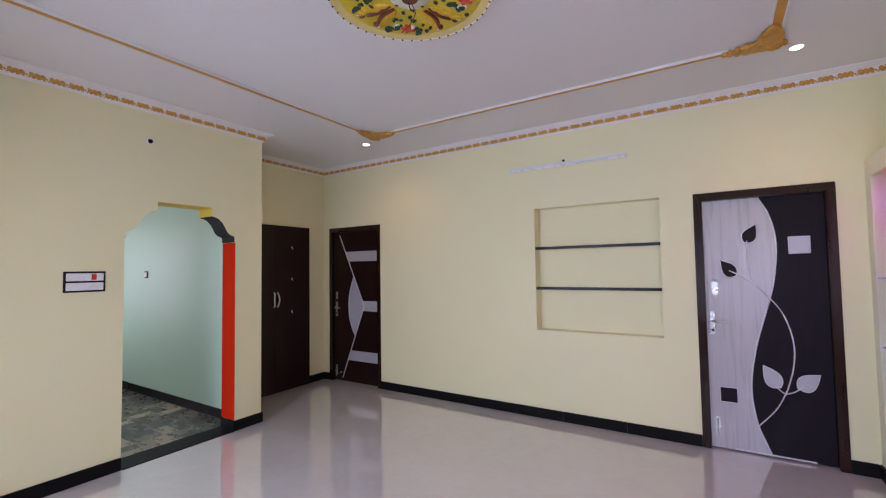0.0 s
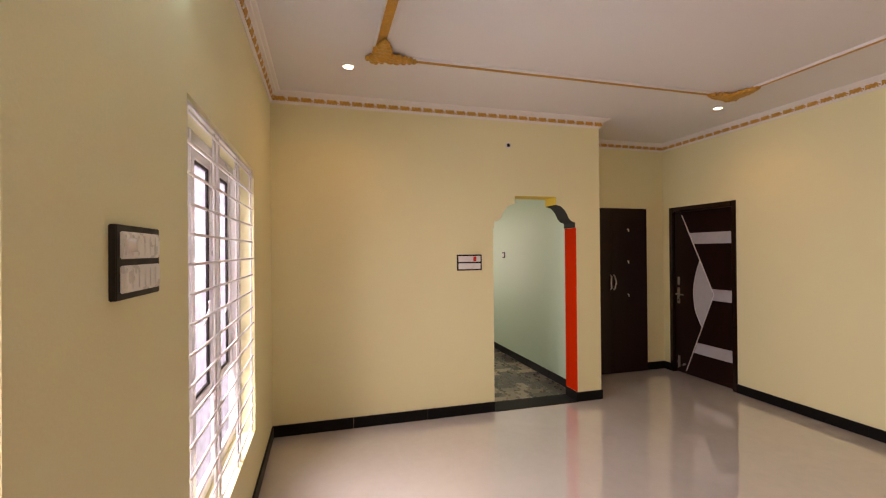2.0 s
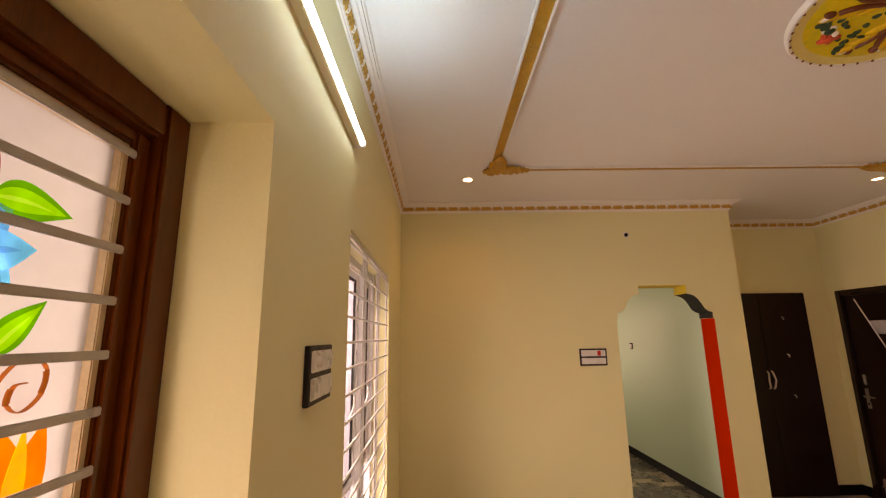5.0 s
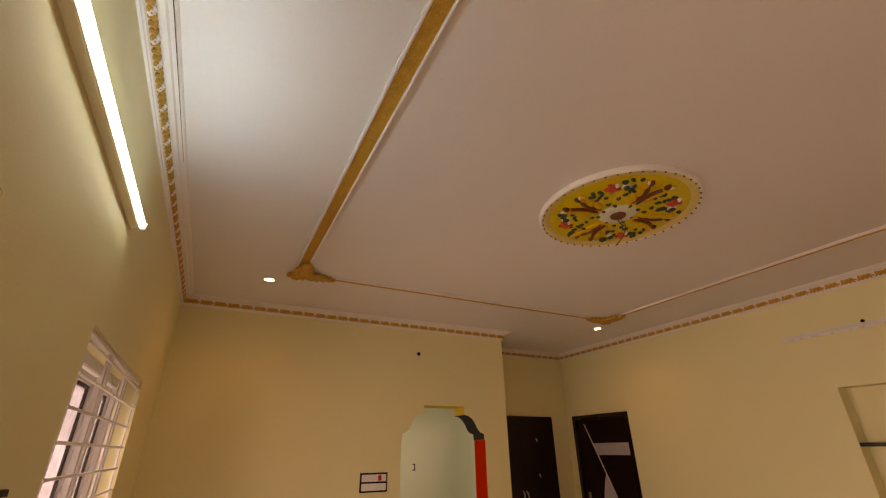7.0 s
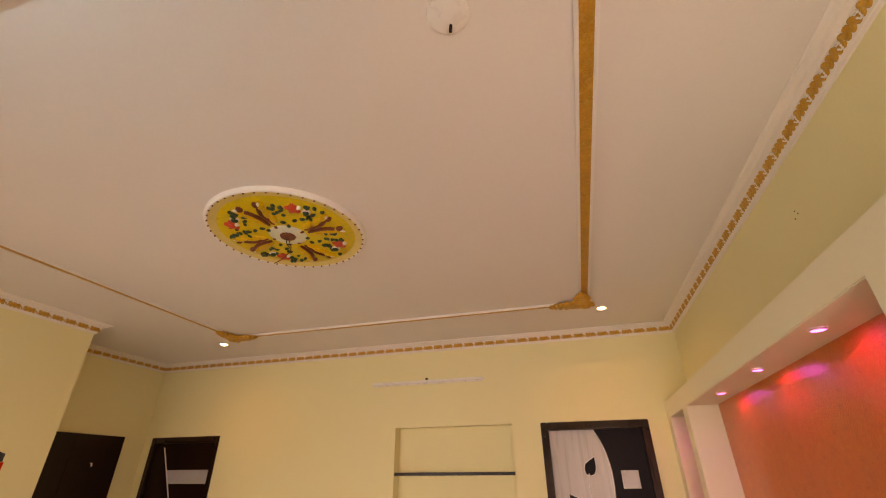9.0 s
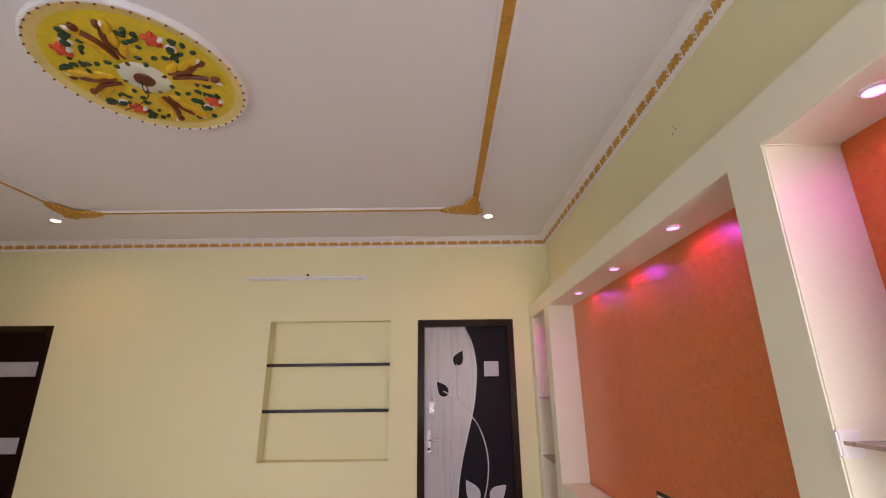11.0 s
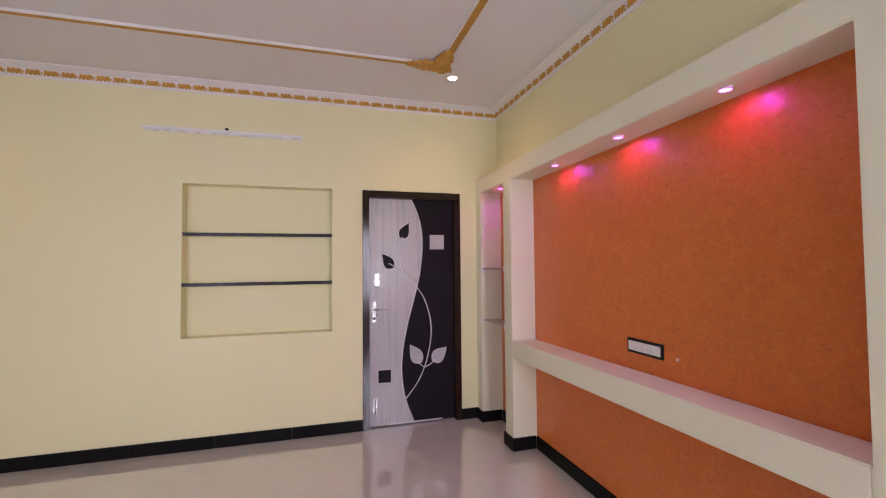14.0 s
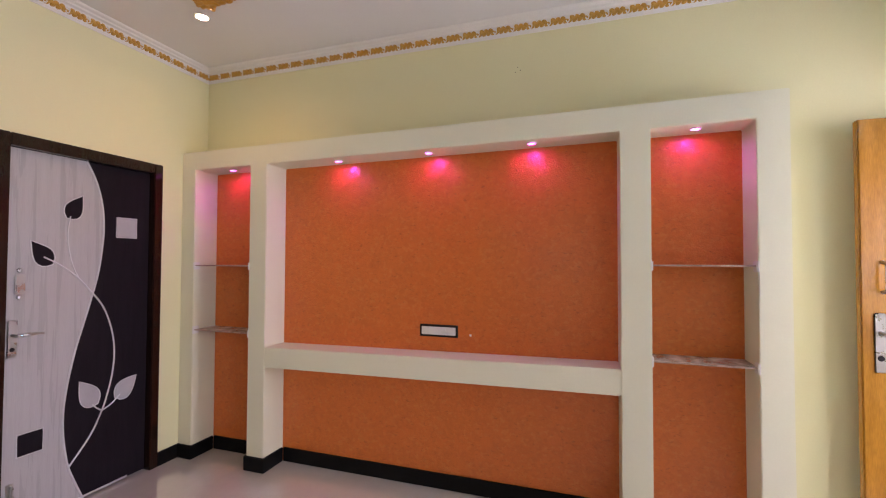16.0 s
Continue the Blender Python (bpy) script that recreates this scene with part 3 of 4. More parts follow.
def stem(points, r=0.0045):
    part("inlay_stem", tube([(*on_door(p.x, p.y)[:1], DY - 0.0055, on_door(p.x, p.y)[1]) for p in curve_points(points, 5)], r, 6), SILVER, door_1, smooth=True)


stem([(290, 240), (284, 290), (291, 350), (304, 395), (318, 424)])
stem([(228, 357), (268, 380), (312, 416), (353, 464), (386, 512), (410, 580), (420, 650), (415, 720), (402, 778), (388, 822), (356, 888), (302, 956)], 0.005)
stem([(360, 798), (374, 814), (388, 824)])
stem([(440, 790), (415, 812), (388, 824)])


def inlay_leaf(base, tip, width, fill, bend):
    pts = leaf_outline(base, tip, width, bend=bend)
    flat = [on_door(*p) for p in pts]
    lf = part("inlay_leaf", prism(flat, door_plane(DY - 0.004), 0.003), fill, door_1)
    ring = [(u, DY - 0.007, v) for u, v in flat]
    part("leaf_outline", tube(ring + ring[:1], 0.003, 5), SILVER, lf)


inlay_leaf((280, 246), (330, 184), 26, EBONY, -0.30)
inlay_leaf((250, 378), (190, 322), 27, EBONY, 0.30)
inlay_leaf((375, 800), (311, 732), 30, FROST, 0.35)
inlay_leaf((424, 797), (497, 750), 31, FROST, -0.25)
for px0, py0, px1, py1, fill in ((418, 231, 482, 294, FROST), (180, 822, 237, 880, EBONY)):
    (u0, v0), (u1, v1) = on_door(px0, py1), on_door(px1, py0)
    sq = part("inlay_square", box(u0, DY - 0.007, v0, u1, DY - 0.003, v1, 0.001), fill, door_1)
    part("square_outline", tube([(u0, DY - 0.007, v0), (u1, DY - 0.007, v0), (u1, DY - 0.007, v1), (u0, DY - 0.007, v1), (u0, DY - 0.007, v0)], 0.003, 5), SILVER, sq)
hx, hz = on_door(164, 570)
handle_set(door_1, hx, hz, DY - 0.004)
lx, lz = on_door(176, 428)
lt = part("latch", box(lx - 0.021, DY - 0.022, lz - 0.055, lx + 0.021, DY - 0.004, lz + 0.05, 0.004), CHROME, door_1, "steel night latch")
for dz in (-0.072, 0.072):
    part("latch_knob", lathe([(0, 0.016), (0.010, 0.014), (0.013, 0.0)], lambda a, b, c, q=lz + dz: (lx + a, DY - 0.004 - c, q + b), 14), CHROME, lt)
bx, bz = on_door(168, 975)
bolt(door_1, bx, bz, DY - 0.004)
# light showing under the door, modelled as a pale silver strip
part("under_door_light", box(DX0 + 0.16, DY - 0.006, DZ0 + 0.002, DX1 - 0.12, DY - 0.003, DZ0 + 0.013), SILVER, door_1, "thin silver strip standing in for light under the door")

# lens pattern door
door_2 = thing("door_2", "closed dark brown door with silver bands and a lens inlay", "door", "structure")
door_frame(door_2, PAT_X0, PAT_X1, PAT_TOP, 0.055)
PX0, PX1, PZ0, PZ1, PY = PAT_X0 + 0.057, PAT_X1 - 0.057, 0.012, PAT_TOP - 0.063, N + 0.03
part("door_leaf", box(PX0, PY, PZ0, PX1, PY + 0.038, PZ1, 0.002), BROWN, door_2)


def on_pat(u, v):
    return PX0 + u * (PX1 - PX0), PZ0 + v * (PZ1 - PZ0)


def on_line(v):
    """How far across the slanting inlay line is at that height."""
    return 0.14 + (0.69 - 0.14) * (0.98 - v) / (0.98 - 0.505) if v > 0.505 else 0.20 + (0.69 - 0.20) * (v - 0.02) / (0.505 - 0.02)


for v0, v1 in ((0.80, 0.866), (0.472, 0.538), (0.142, 0.207)):
    part("inlay_band", prism([on_pat(on_line(v0) + 0.012, v0), on_pat(0.985, v0), on_pat(0.985, v1), on_pat(on_line(v1) + 0.012, v1)], door_plane(PY), 0.004), FROST, door_2)
arc = [on_pat(p.x, p.y) for p in curve_points([(on_line(0.70), 0.70), (0.39, 0.62), (0.345, 0.52), (0.375, 0.40), (on_line(0.305), 0.305)], 6)]
part("inlay_lens", prism(arc + [on_pat(on_line(0.472), 0.472), on_pat(0.66, 0.505), on_pat(on_line(0.538), 0.538)], door_plane(PY), 0.0045), FROST, door_2)
part("inlay_line", tube([(u, PY - 0.005, v) for u, v in arc], 0.004, 6), SILVER, door_2)
for a, b in (((0.14, 0.98), (0.69, 0.505)), ((0.69, 0.505), (0.20, 0.02))):
    (u0, v0), (u1, v1) = on_pat(*a), on_pat(*b)
    part("inlay_line", tube([(u0, PY - 0.004, v0), (u1, PY - 0.004, v1)], 0.006, 6), SILVER, door_2)
hx, hz = on_pat(0.065, 0.478)
handle_set(door_2, hx, hz, PY)
lx, lz = on_pat(0.075, 0.57)
lt = part("latch", box(lx - 0.014, PY - 0.018, lz - 0.05, lx + 0.014, PY, lz + 0.05, 0.004), CHROME, door_2, "steel night latch")
bx, bz = on_pat(0.06, 0.065)
bolt(door_2, bx, bz, PY)
kx, kz = on_pat(0.17, 0.055)
part("door_stopper", tube([(kx, PY, kz), (kx, PY - 0.05, kz)], 0.012, 10), CHROME, door_2)
# unseen panels added behind the closed doors to keep outside light out
for ddx0, ddx1 in ((LEAF_X0, LEAF_X1), (PAT_X0, PAT_X1)):
    thing("door_backing", "unseen cream panel added to seal the opening behind the door", "wall", "structure", bm=box(ddx0 - 0.1, N + 0.235, 0, ddx1 + 0.1, N + 0.3, 2.2), material=CREAM)

# recess: pair of brown cupboard doors
cupboard = thing("cupboard", "built-in dark brown cupboard with two flush doors", "cupboard")
CX = RX + 0.05
part("frame", box(RX, RY + 0.02, 0.004, CX - 0.022, 4.302, 2.080, 0.002), BROWN, cupboard)
SEAM = 3.775
for y0, y1, s in ((RY + 0.03, SEAM - 0.0015, -1), (SEAM + 0.0015, 4.298, 1)):
    d = part("door", box(CX - 0.021, y0, 0.012, CX, y1, 2.076, 0.002), BROWN, cupboard)
    yh = SEAM + s * 0.024
    part("handle", tube([(CX - 0.002, yh, 1.06), (CX + 0.02, yh, 1.075), (CX + 0.03, yh + s * 0.014, 1.15), (CX + 0.02, yh, 1.225), (CX - 0.002, yh, 1.24)], 0.0085, 8), SILVER, d, "curved chrome handle", smooth=True)
    if s > 0:
        for z in (1.798, 1.398, 0.980):
            part("hook", tube([(CX, 4.006, z + 0.015), (CX + 0.016, 4.006, z + 0.012), (CX + 0.022, 4.006, z - 0.014)], 0.007, 8), SILVER, d, "small chrome hook")


# ---- switchboards ----
def switchboard(name, label, o, u, n, w, h, rows, lamp=False, knob=False, count=6, deep=0.0):
    """Black surround with white plates; o: lower left corner, u: along the wall, n: out of it."""
    o, u, n = Vector(o) + Vector(n) * deep, Vector(u), Vector(n)
    zv = Vector((0, 0, 1))

    def slab(a0, a1, z0, z1, d0, d1, bevel):
        bm = box(a0, d0, z0, a1, d1, z1, bevel)
        m = Matrix(((u.x, n.x, 0, o.x), (u.y, n.y, 0, o.y), (0, 0, 1, o.z), (0, 0, 0, 1)))
        bmesh.ops.transform(bm, matrix=m, verts=bm.verts)
        bmesh.ops.recalc_face_normals(bm, faces=bm.faces)
        return bm

    board = thing(name, label, "switchboard")
    part("surround", slab(0, w, 0, h, -deep, 0.009, 0.002), BLACKPLASTIC, board)
    b = 0.014
    rh = (h - b * (rows + 1)) / rows
    for r in range(rows):
        z0 = b + r * (rh + b)
        pl = part("plate", slab(b, w - b, z0, z0 + rh, 0.009, 0.014, 0.002), SWITCHWHITE, board)
        sw = (w - 2 * b - 0.016) / count
        for k in range(count):
            a = b + 0.008 + k * sw
            material = REDPLASTIC if lamp and r == rows - 1 and k == count - 2 else SWITCHWHITE
            part("switch", slab(a + 0.002, a + sw - 0.002, z0 + 0.006, z0 + rh - 0.006, 0.014, 0.018, 0.0015), material, pl)
        if knob and r == rows - 1:
            c = o + u * (w - b - 0.03) + zv * (z0 + rh / 2)
            part("regulator_knob", lathe([(0.0, 0.020), (0.014, 0.019), (0.017, 0.0)], lambda x, y, q, c=c: tuple(c + u * x + zv * y + n * (0.015 + q)), 20), SWITCHWHITE, pl)
    return board


switchboard("switchboard", "white switches in a black surround near the arch", (W, 1.517, 1.373), (0, 1, 0), (1, 0, 0), 0.250, 0.152, 2, lamp=True)
switchboard("switchboard", "white switches and regulator in a black surround", (-0.862, S, 1.468), (1, 0, 0), (0, 1, 0), 0.238, 0.158, 2, knob=True, deep=0.006)
switchboard("socket_board", "white sockets in a black surround on the orange panel", (BACK, 2.527, 0.952), (0, 1, 0), (-1, 0, 0), 0.255, 0.078, 1, count=4)
dot = thing("wall_plug", "small white wall plug beside the socket board", "wall plug")
part("plug", lathe([(0.0, 0.005), (0.006, 0.004), (0.008, 0.0)], lambda x, y, h: (BACK - h, 2.447 + x, 0.972 + y), 12), SWITCHWHITE, dot)
switchboard("switch", "single white switch in a black surround on the mint wall", (-5.66, RY - 0.15, 1.445), (1, 0, 0), (0, -1, 0), 0.085, 0.085, 1, count=1)

hole = thing("lamp_point", "capped black wall lamp point in a white ring", "lamp fitting")
part("ring", lathe([(0.0, 0.003), (0.026, 0.003), (0.030, 0.0)], lambda x, y, h: (W + h, 2.057 + x, 2.594 + y), 20), SWITCHWHITE, hole)
part("cap", lathe([(0.0, 0.016), (0.015, 0.014), (0.019, 0.003)], lambda x, y, h: (W + h, 2.059 + x, 2.594 + y), 16), DARKCAP, hole)
nails = thing("wall_plugs", "three small dark wall plugs in the cream wall", "wall plug")
for dy, dz in ((0, 0), (0.03, -0.008), (0.015, 0.02)):
    part("plug", lathe([(0.0, 0.002), (0.0022, 0.002), (0.003, 0.0)], lambda x, y, h, a=2.14 + dy, b=2.61 + dz: (E - h, a + x, b + y), 10), BLACKPLASTIC, nails)

# ---- showcase on the east wall ----
showcase = thing("showcase", "built-in cream plaster showcase with orange back and niches", "showcase")
UZ = 2.237


def header_z(y):
    """Underside of the header, which falls a little towards the corner."""
    return 2.121 - 0.009 * (y - 1.59)


PILLARS = ((0.848, 0.985), (1.445, 1.592), (3.838, 3.98), (4.475, N))
bm = wall_mesh("x", FRONT, E - 0.001, 0.848, N, 0, UZ, [(0.985, 1.445, 0, 2.105), (1.592, 3.838, 0, 2.105), (3.98, 4.475, 0, 2.105)])
bmesh.ops.dissolve_limit(bm, angle_limit=0.01, verts=bm.verts, edges=bm.edges)
bmesh.ops.bevel(bm, geom=[e for e in bm.edges if len(e.link_faces) == 2 and e.calc_face_angle(0) > 1], offset=0.004, segments=2, affect="EDGES", clamp_overlap=True)
for v in bm.verts:
    if v.co.z > 2.0:
        v.co.z = header_z(v.co.y) + (v.co.z - 2.105)
part("body", bm, PALE, showcase, "pale cream plaster frame with four pillars")
bm = box(FRONT, 1.592, 0.722, BACK, 3.838, 0.858, 0.005)
for v in bm.verts:
    v.co.z += 0.020 - 0.0155 * (v.co.y - 1.592)
part("ledge", bm, PALE, showcase)
for y0, y1 in ((0.985, 1.445), (1.592, 3.838), (3.98, 4.475)):
    bm = box(BACK, y0, 0, E, y1, 2.0)
    for v in bm.verts:
        if v.co.z > 1:
            v.co.z = header_z(v.co.y) + 0.002
    part("back_panel", bm, ORANGE, showcase, "orange textured paint back")
for y0, y1 in PILLARS:
    part("skirting", box(FRONT - K, y0 - (K if y0 > 1 else 0.0), 0.001, BACK - K, y1 + (K if y1 < 4.5 else 0), 0.098, 0.003), GRANITE, showcase, "black granite skirting")
for y0, y1 in ((0.985 + K, 1.445 - K), (1.592 + K, 3.838 - K), (3.98 + K, 4.475 - K)):
    part("skirting", box(BACK - K, y0, 0.001, BACK, y1, 0.098, 0.003), GRANITE, showcase, "black granite skirting")
for y0, y1, zs in ((0.985, 1.445, (1.415, 0.928)), (3.98, 4.475, (1.392, 0.925))):
    for z in zs:
        sh = thing("glass_shelf", "thin dusty glass shelf across the showcase niche", "shelf", group="showcase glass shelves")
        part("pane", box(FRONT + 0.012, y0 + 0.001, z, BACK - 0.002, y1 - 0.001, z + 0.006), GLASS, sh)
        part("edge", box(FRONT + 0.006, y0 + 0.001, z - 0.001, FRONT + 0.0118, y1 - 0.001, z + 0.007, 0.001), GLASSEDGE, sh, "dusty front edge")
        for y in (y0, y1):
            s = 1 if y == y0 else -1
            part("plaster_pad", box(FRONT - 0.003, y - s * 0.008, z - 0.026, FRONT + 0.05, y + s * 0.007, z + 0.028, 0.004), PLASTER, sh)


def downlight(name, label, x, y, z, r, glow, category="downlight", group="", ring=SWITCHWHITE):
    d = thing(name, label, category, group=group, at=(x, y, z))
    part("ring", lathe([(r * 1.30, 0.0), (r * 1.28, -0.004), (r * 1.02, -0.007), (r, -0.004)], lambda a, b, h: (x + a, y + b, z + h), 28), ring, d, smooth=True)
    part("lens", lathe([(0, -0.005), (r, -0.005), (r, 0.0)], lambda a, b, h: (x + a, y + b, z + h), 28), glow, d, "lit lens")
    return d


PINK = (0.78, 0.07, 1.0)
for x, y in ((1.425, 3.335), (1.42, 2.69), (1.41, 2.055), (1.41, 1.225), (1.42, 4.22)):
    downlight("spotlight", "small lit pink spotlight under the showcase header", x, y, header_z(y), 0.022, PINKLED, "spotlight", "showcase spotlights")
    spot_light("spot_glow", (x, y, header_z(y) - 0.009), 1.8, PINK, 172, 0.7, 0.02, (0.25, 0, -1))

# ---- ceiling: spots, gold bands, rose ----
for x, y in ((-2.80, 0.484), (-2.865, 3.97), (0.907, 3.972)):
    downlight("downlight", "small lit warm downlight in the white ceiling", x, y, TOP, 0.034, WARMLED, group="hall downlights")
    spot_light("downlight_glow", (x, y, TOP - 0.012), 8.5, (1.0, 0.62, 0.28), 150, 1.0, 0.04)

BX0, BX1, BY0, BY1 = -2.575, 0.768, 0.666, 3.795
BANDS = [(BX0, BY0, BX1, BY0), (BX1, BY0, BX1, BY1), (BX0, BY1, BX1, BY1), (BX0, BY0, BX0, BY1)]
bands = thing("ceiling_moulding", "rectangular white plaster moulding with a gold band", "moulding", "structure")
for x0, y0, x1, y1 in BANDS:
    dx, dy = (0, 1) if y0 == y1 else (1, 0)
    g = 0.029 if y0 == y1 == BY0 else 0.024
    far_h = 0.0125 if (x0, y0) == (BX0, BY1) or (x0, x1) == (BX0, BX0) else 0.019      # the outer bead is flush on two sides
    low_h, high_h = (far_h, 0.019) if x0 == x1 else (0.019, far_h)
    for o0, o1, h, m, nm in ((-g - 0.001, g + 0.001, 0.012, GOLD, "gold_band"), (-g - 0.015, -g, low_h, PLASTER, "bead_rail"), (g, g + 0.015, high_h, PLASTER, "bead_rail")):
        if dy:
            shape = box(x0 - 0.05, y0 + o0, TOP - h, x1 + 0.05, y0 + o1, TOP, 0.005 if m is PLASTER else 0.001)
        else:
            shape = box(x0 + o0, y0 + 0.054, TOP - h, x0 + o1, y1 - 0.054, TOP, 0.005 if m is PLASTER else 0.001)
        part(nm, shape, m, bands)


def relief_blob(bm, x, y, z, rx, ry, rz, turn=0.0):
    m = Matrix.Translation((x, y, z)) @ Matrix.Rotation(turn, 4, "Z") @ Matrix.Diagonal((rx, ry, rz, 1))
    bmesh.ops.create_icosphere(bm, subdivisions=2, radius=1, matrix=m)


for cx, cy, sx, sy in ((BX0, BY0, 1, 1), (BX0, BY1, 1, -1), (BX1, BY1, -1, -1)):
    bm = bmesh.new()
    cx, cy = cx + sx * 0.02, cy + sy * 0.02
    relief_blob(bm, cx, cy, TOP - 0.02, 0.060, 0.060, 0.028)
    for k in range(9):
        a = 2 * math.pi * k / 9
        relief_blob(bm, cx + 0.055 * math.cos(a), cy + 0.055 * math.sin(a), TOP - 0.022, 0.030, 0.018, 0.022, a + 0.6)
    for k in range(4):
        relief_blob(bm, cx - sx * (0.048 + 0.008 * (k % 2)) + 0.018 * (k - 1.5), cy - sy * (0.048 + 0.008 * (k % 2)) - sx * sy * 0.018 * (k - 1.5), TOP - 0.022, 0.024, 0.014, 0.022, math.atan2(sy, sx))
    relief_blob(bm, cx, cy, TOP - 0.040, 0.022, 0.022, 0.014)
    for ux, uy in ((sx, 0), (0, sy)):
        turn = math.atan2(uy, ux)
        for d, w, l in ((0.070, 0.058, 0.046), (0.118, 0.060, 0.042), (0.165, 0.046, 0.036), (0.205, 0.030, 0.030), (0.236, 0.016, 0.026)):
            relief_blob(bm, cx + ux * d, cy + uy * d, TOP - 0.024, l, w, 0.018, turn)
            for q in (-1, 1):
                relief_blob(bm, cx + ux * d - uy * q * w * 0.72, cy + uy * d + ux * q * w * 0.72, TOP - 0.024, l * 0.66, w * 0.42, 0.020, turn + q * 0.5)
    thing("corner_ornament", "gold painted leaf ornament at a corner of the moulding", "ornament", group="moulding corner ornaments", bm=bm, material=GOLD, smooth=True)
    melt = scene.collection.objects[-1].modifiers.new("melt", "REMESH")
    melt.mode, melt.voxel_size, melt.use_smooth_shade = "VOXEL", 0.006, True

RCX, RCY, RR = -0.850, 2.118, 0.434
rose = thing("ceiling_rose", "round painted plaster ceiling rose, yellow with red flowers", "ceiling rose", at=(RCX, RCY, TOP))


def on_rose(x, y, h):
    return RCX + x, RCY + y, TOP + h


part("rim", lathe([(RR, 0.0), (RR, -0.016), (RR - 0.006, -0.026), (RR - 0.014, -0.028), (RR - 0.020, -0.024)], on_rose, 72), PLASTER, rose, "white plaster rim", smooth=True)
part("border", lathe([(RR - 0.020, -0.024), (RR - 0.040, -0.022), (RR - 0.062, -0.015)], on_rose, 72), ROSECREAM, rose, "pale yellow border", smooth=True)
part("disc", lathe([(RR - 0.062, -0.015), (RR - 0.09, -0.019), (0.25, -0.024), (0.12, -0.026), (0.0, -0.026)], on_rose, 72), ROSEYELLOW, rose, smooth=True)
bead_me = None
for k in range(46):
    a = 2 * math.pi * k / 46
    if bead_me is None:
        bm = bmesh.new()
        relief_blob(bm, 0, 0, 0, 0.006, 0.005, 0.005)
        bead_me = mesh_of("bead", bm, ROSEBROWN, True)
    b = new("bead", bead_me)
    b.parent = rose
    b.location = ((RR - 0.018) * math.cos(a), (RR - 0.018) * math.sin(a), -0.028)
part("centre", lathe([(0.108, -0.024), (0.098, -0.031), (0.06, -0.034), (0.0, -0.036)], on_rose, 32), ROSEMINT, rose, "white centre boss", smooth=True)
part("hub", lathe([(0.044, -0.034), (0.041, -0.041), (0.0, -0.041)], on_rose, 24), ROSEBROWN, rose)
part("wire", tube([tuple(p) for p in curve_points([on_rose(0.0, 0.0, -0.038), on_rose(0.01, 0.01, -0.07), on_rose(0.03, 0.005, -0.12), on_rose(0.0, 0.0, -0.17), on_rose(-0.04, -0.02, -0.21)], 5)], 0.0026, 6), ROSEBROWN, rose, "hanging reddish brown flex")
part("wire", tube([tuple(p) for p in curve_points([on_rose(-0.018, 0.012, -0.038), on_rose(-0.008, 0.012, -0.075), on_rose(0.022, 0.006, -0.11)], 5)], 0.0025, 6), BLACKPLASTIC, rose, "short dark flex")
rnd = random.Random(11)


def rose_blob(name, material, r, a, rx, ry, rz, turn, label=""):
    bm = bmesh.new()
    relief_blob(bm, *on_rose(r * math.cos(a), r * math.sin(a), -0.024), rx, ry, rz, turn)
    return part(name, bm, material, rose, label, smooth=True)


def rose_at(r, a, h=-0.024):
    return on_rose(r * math.cos(a), r * math.sin(a), h)


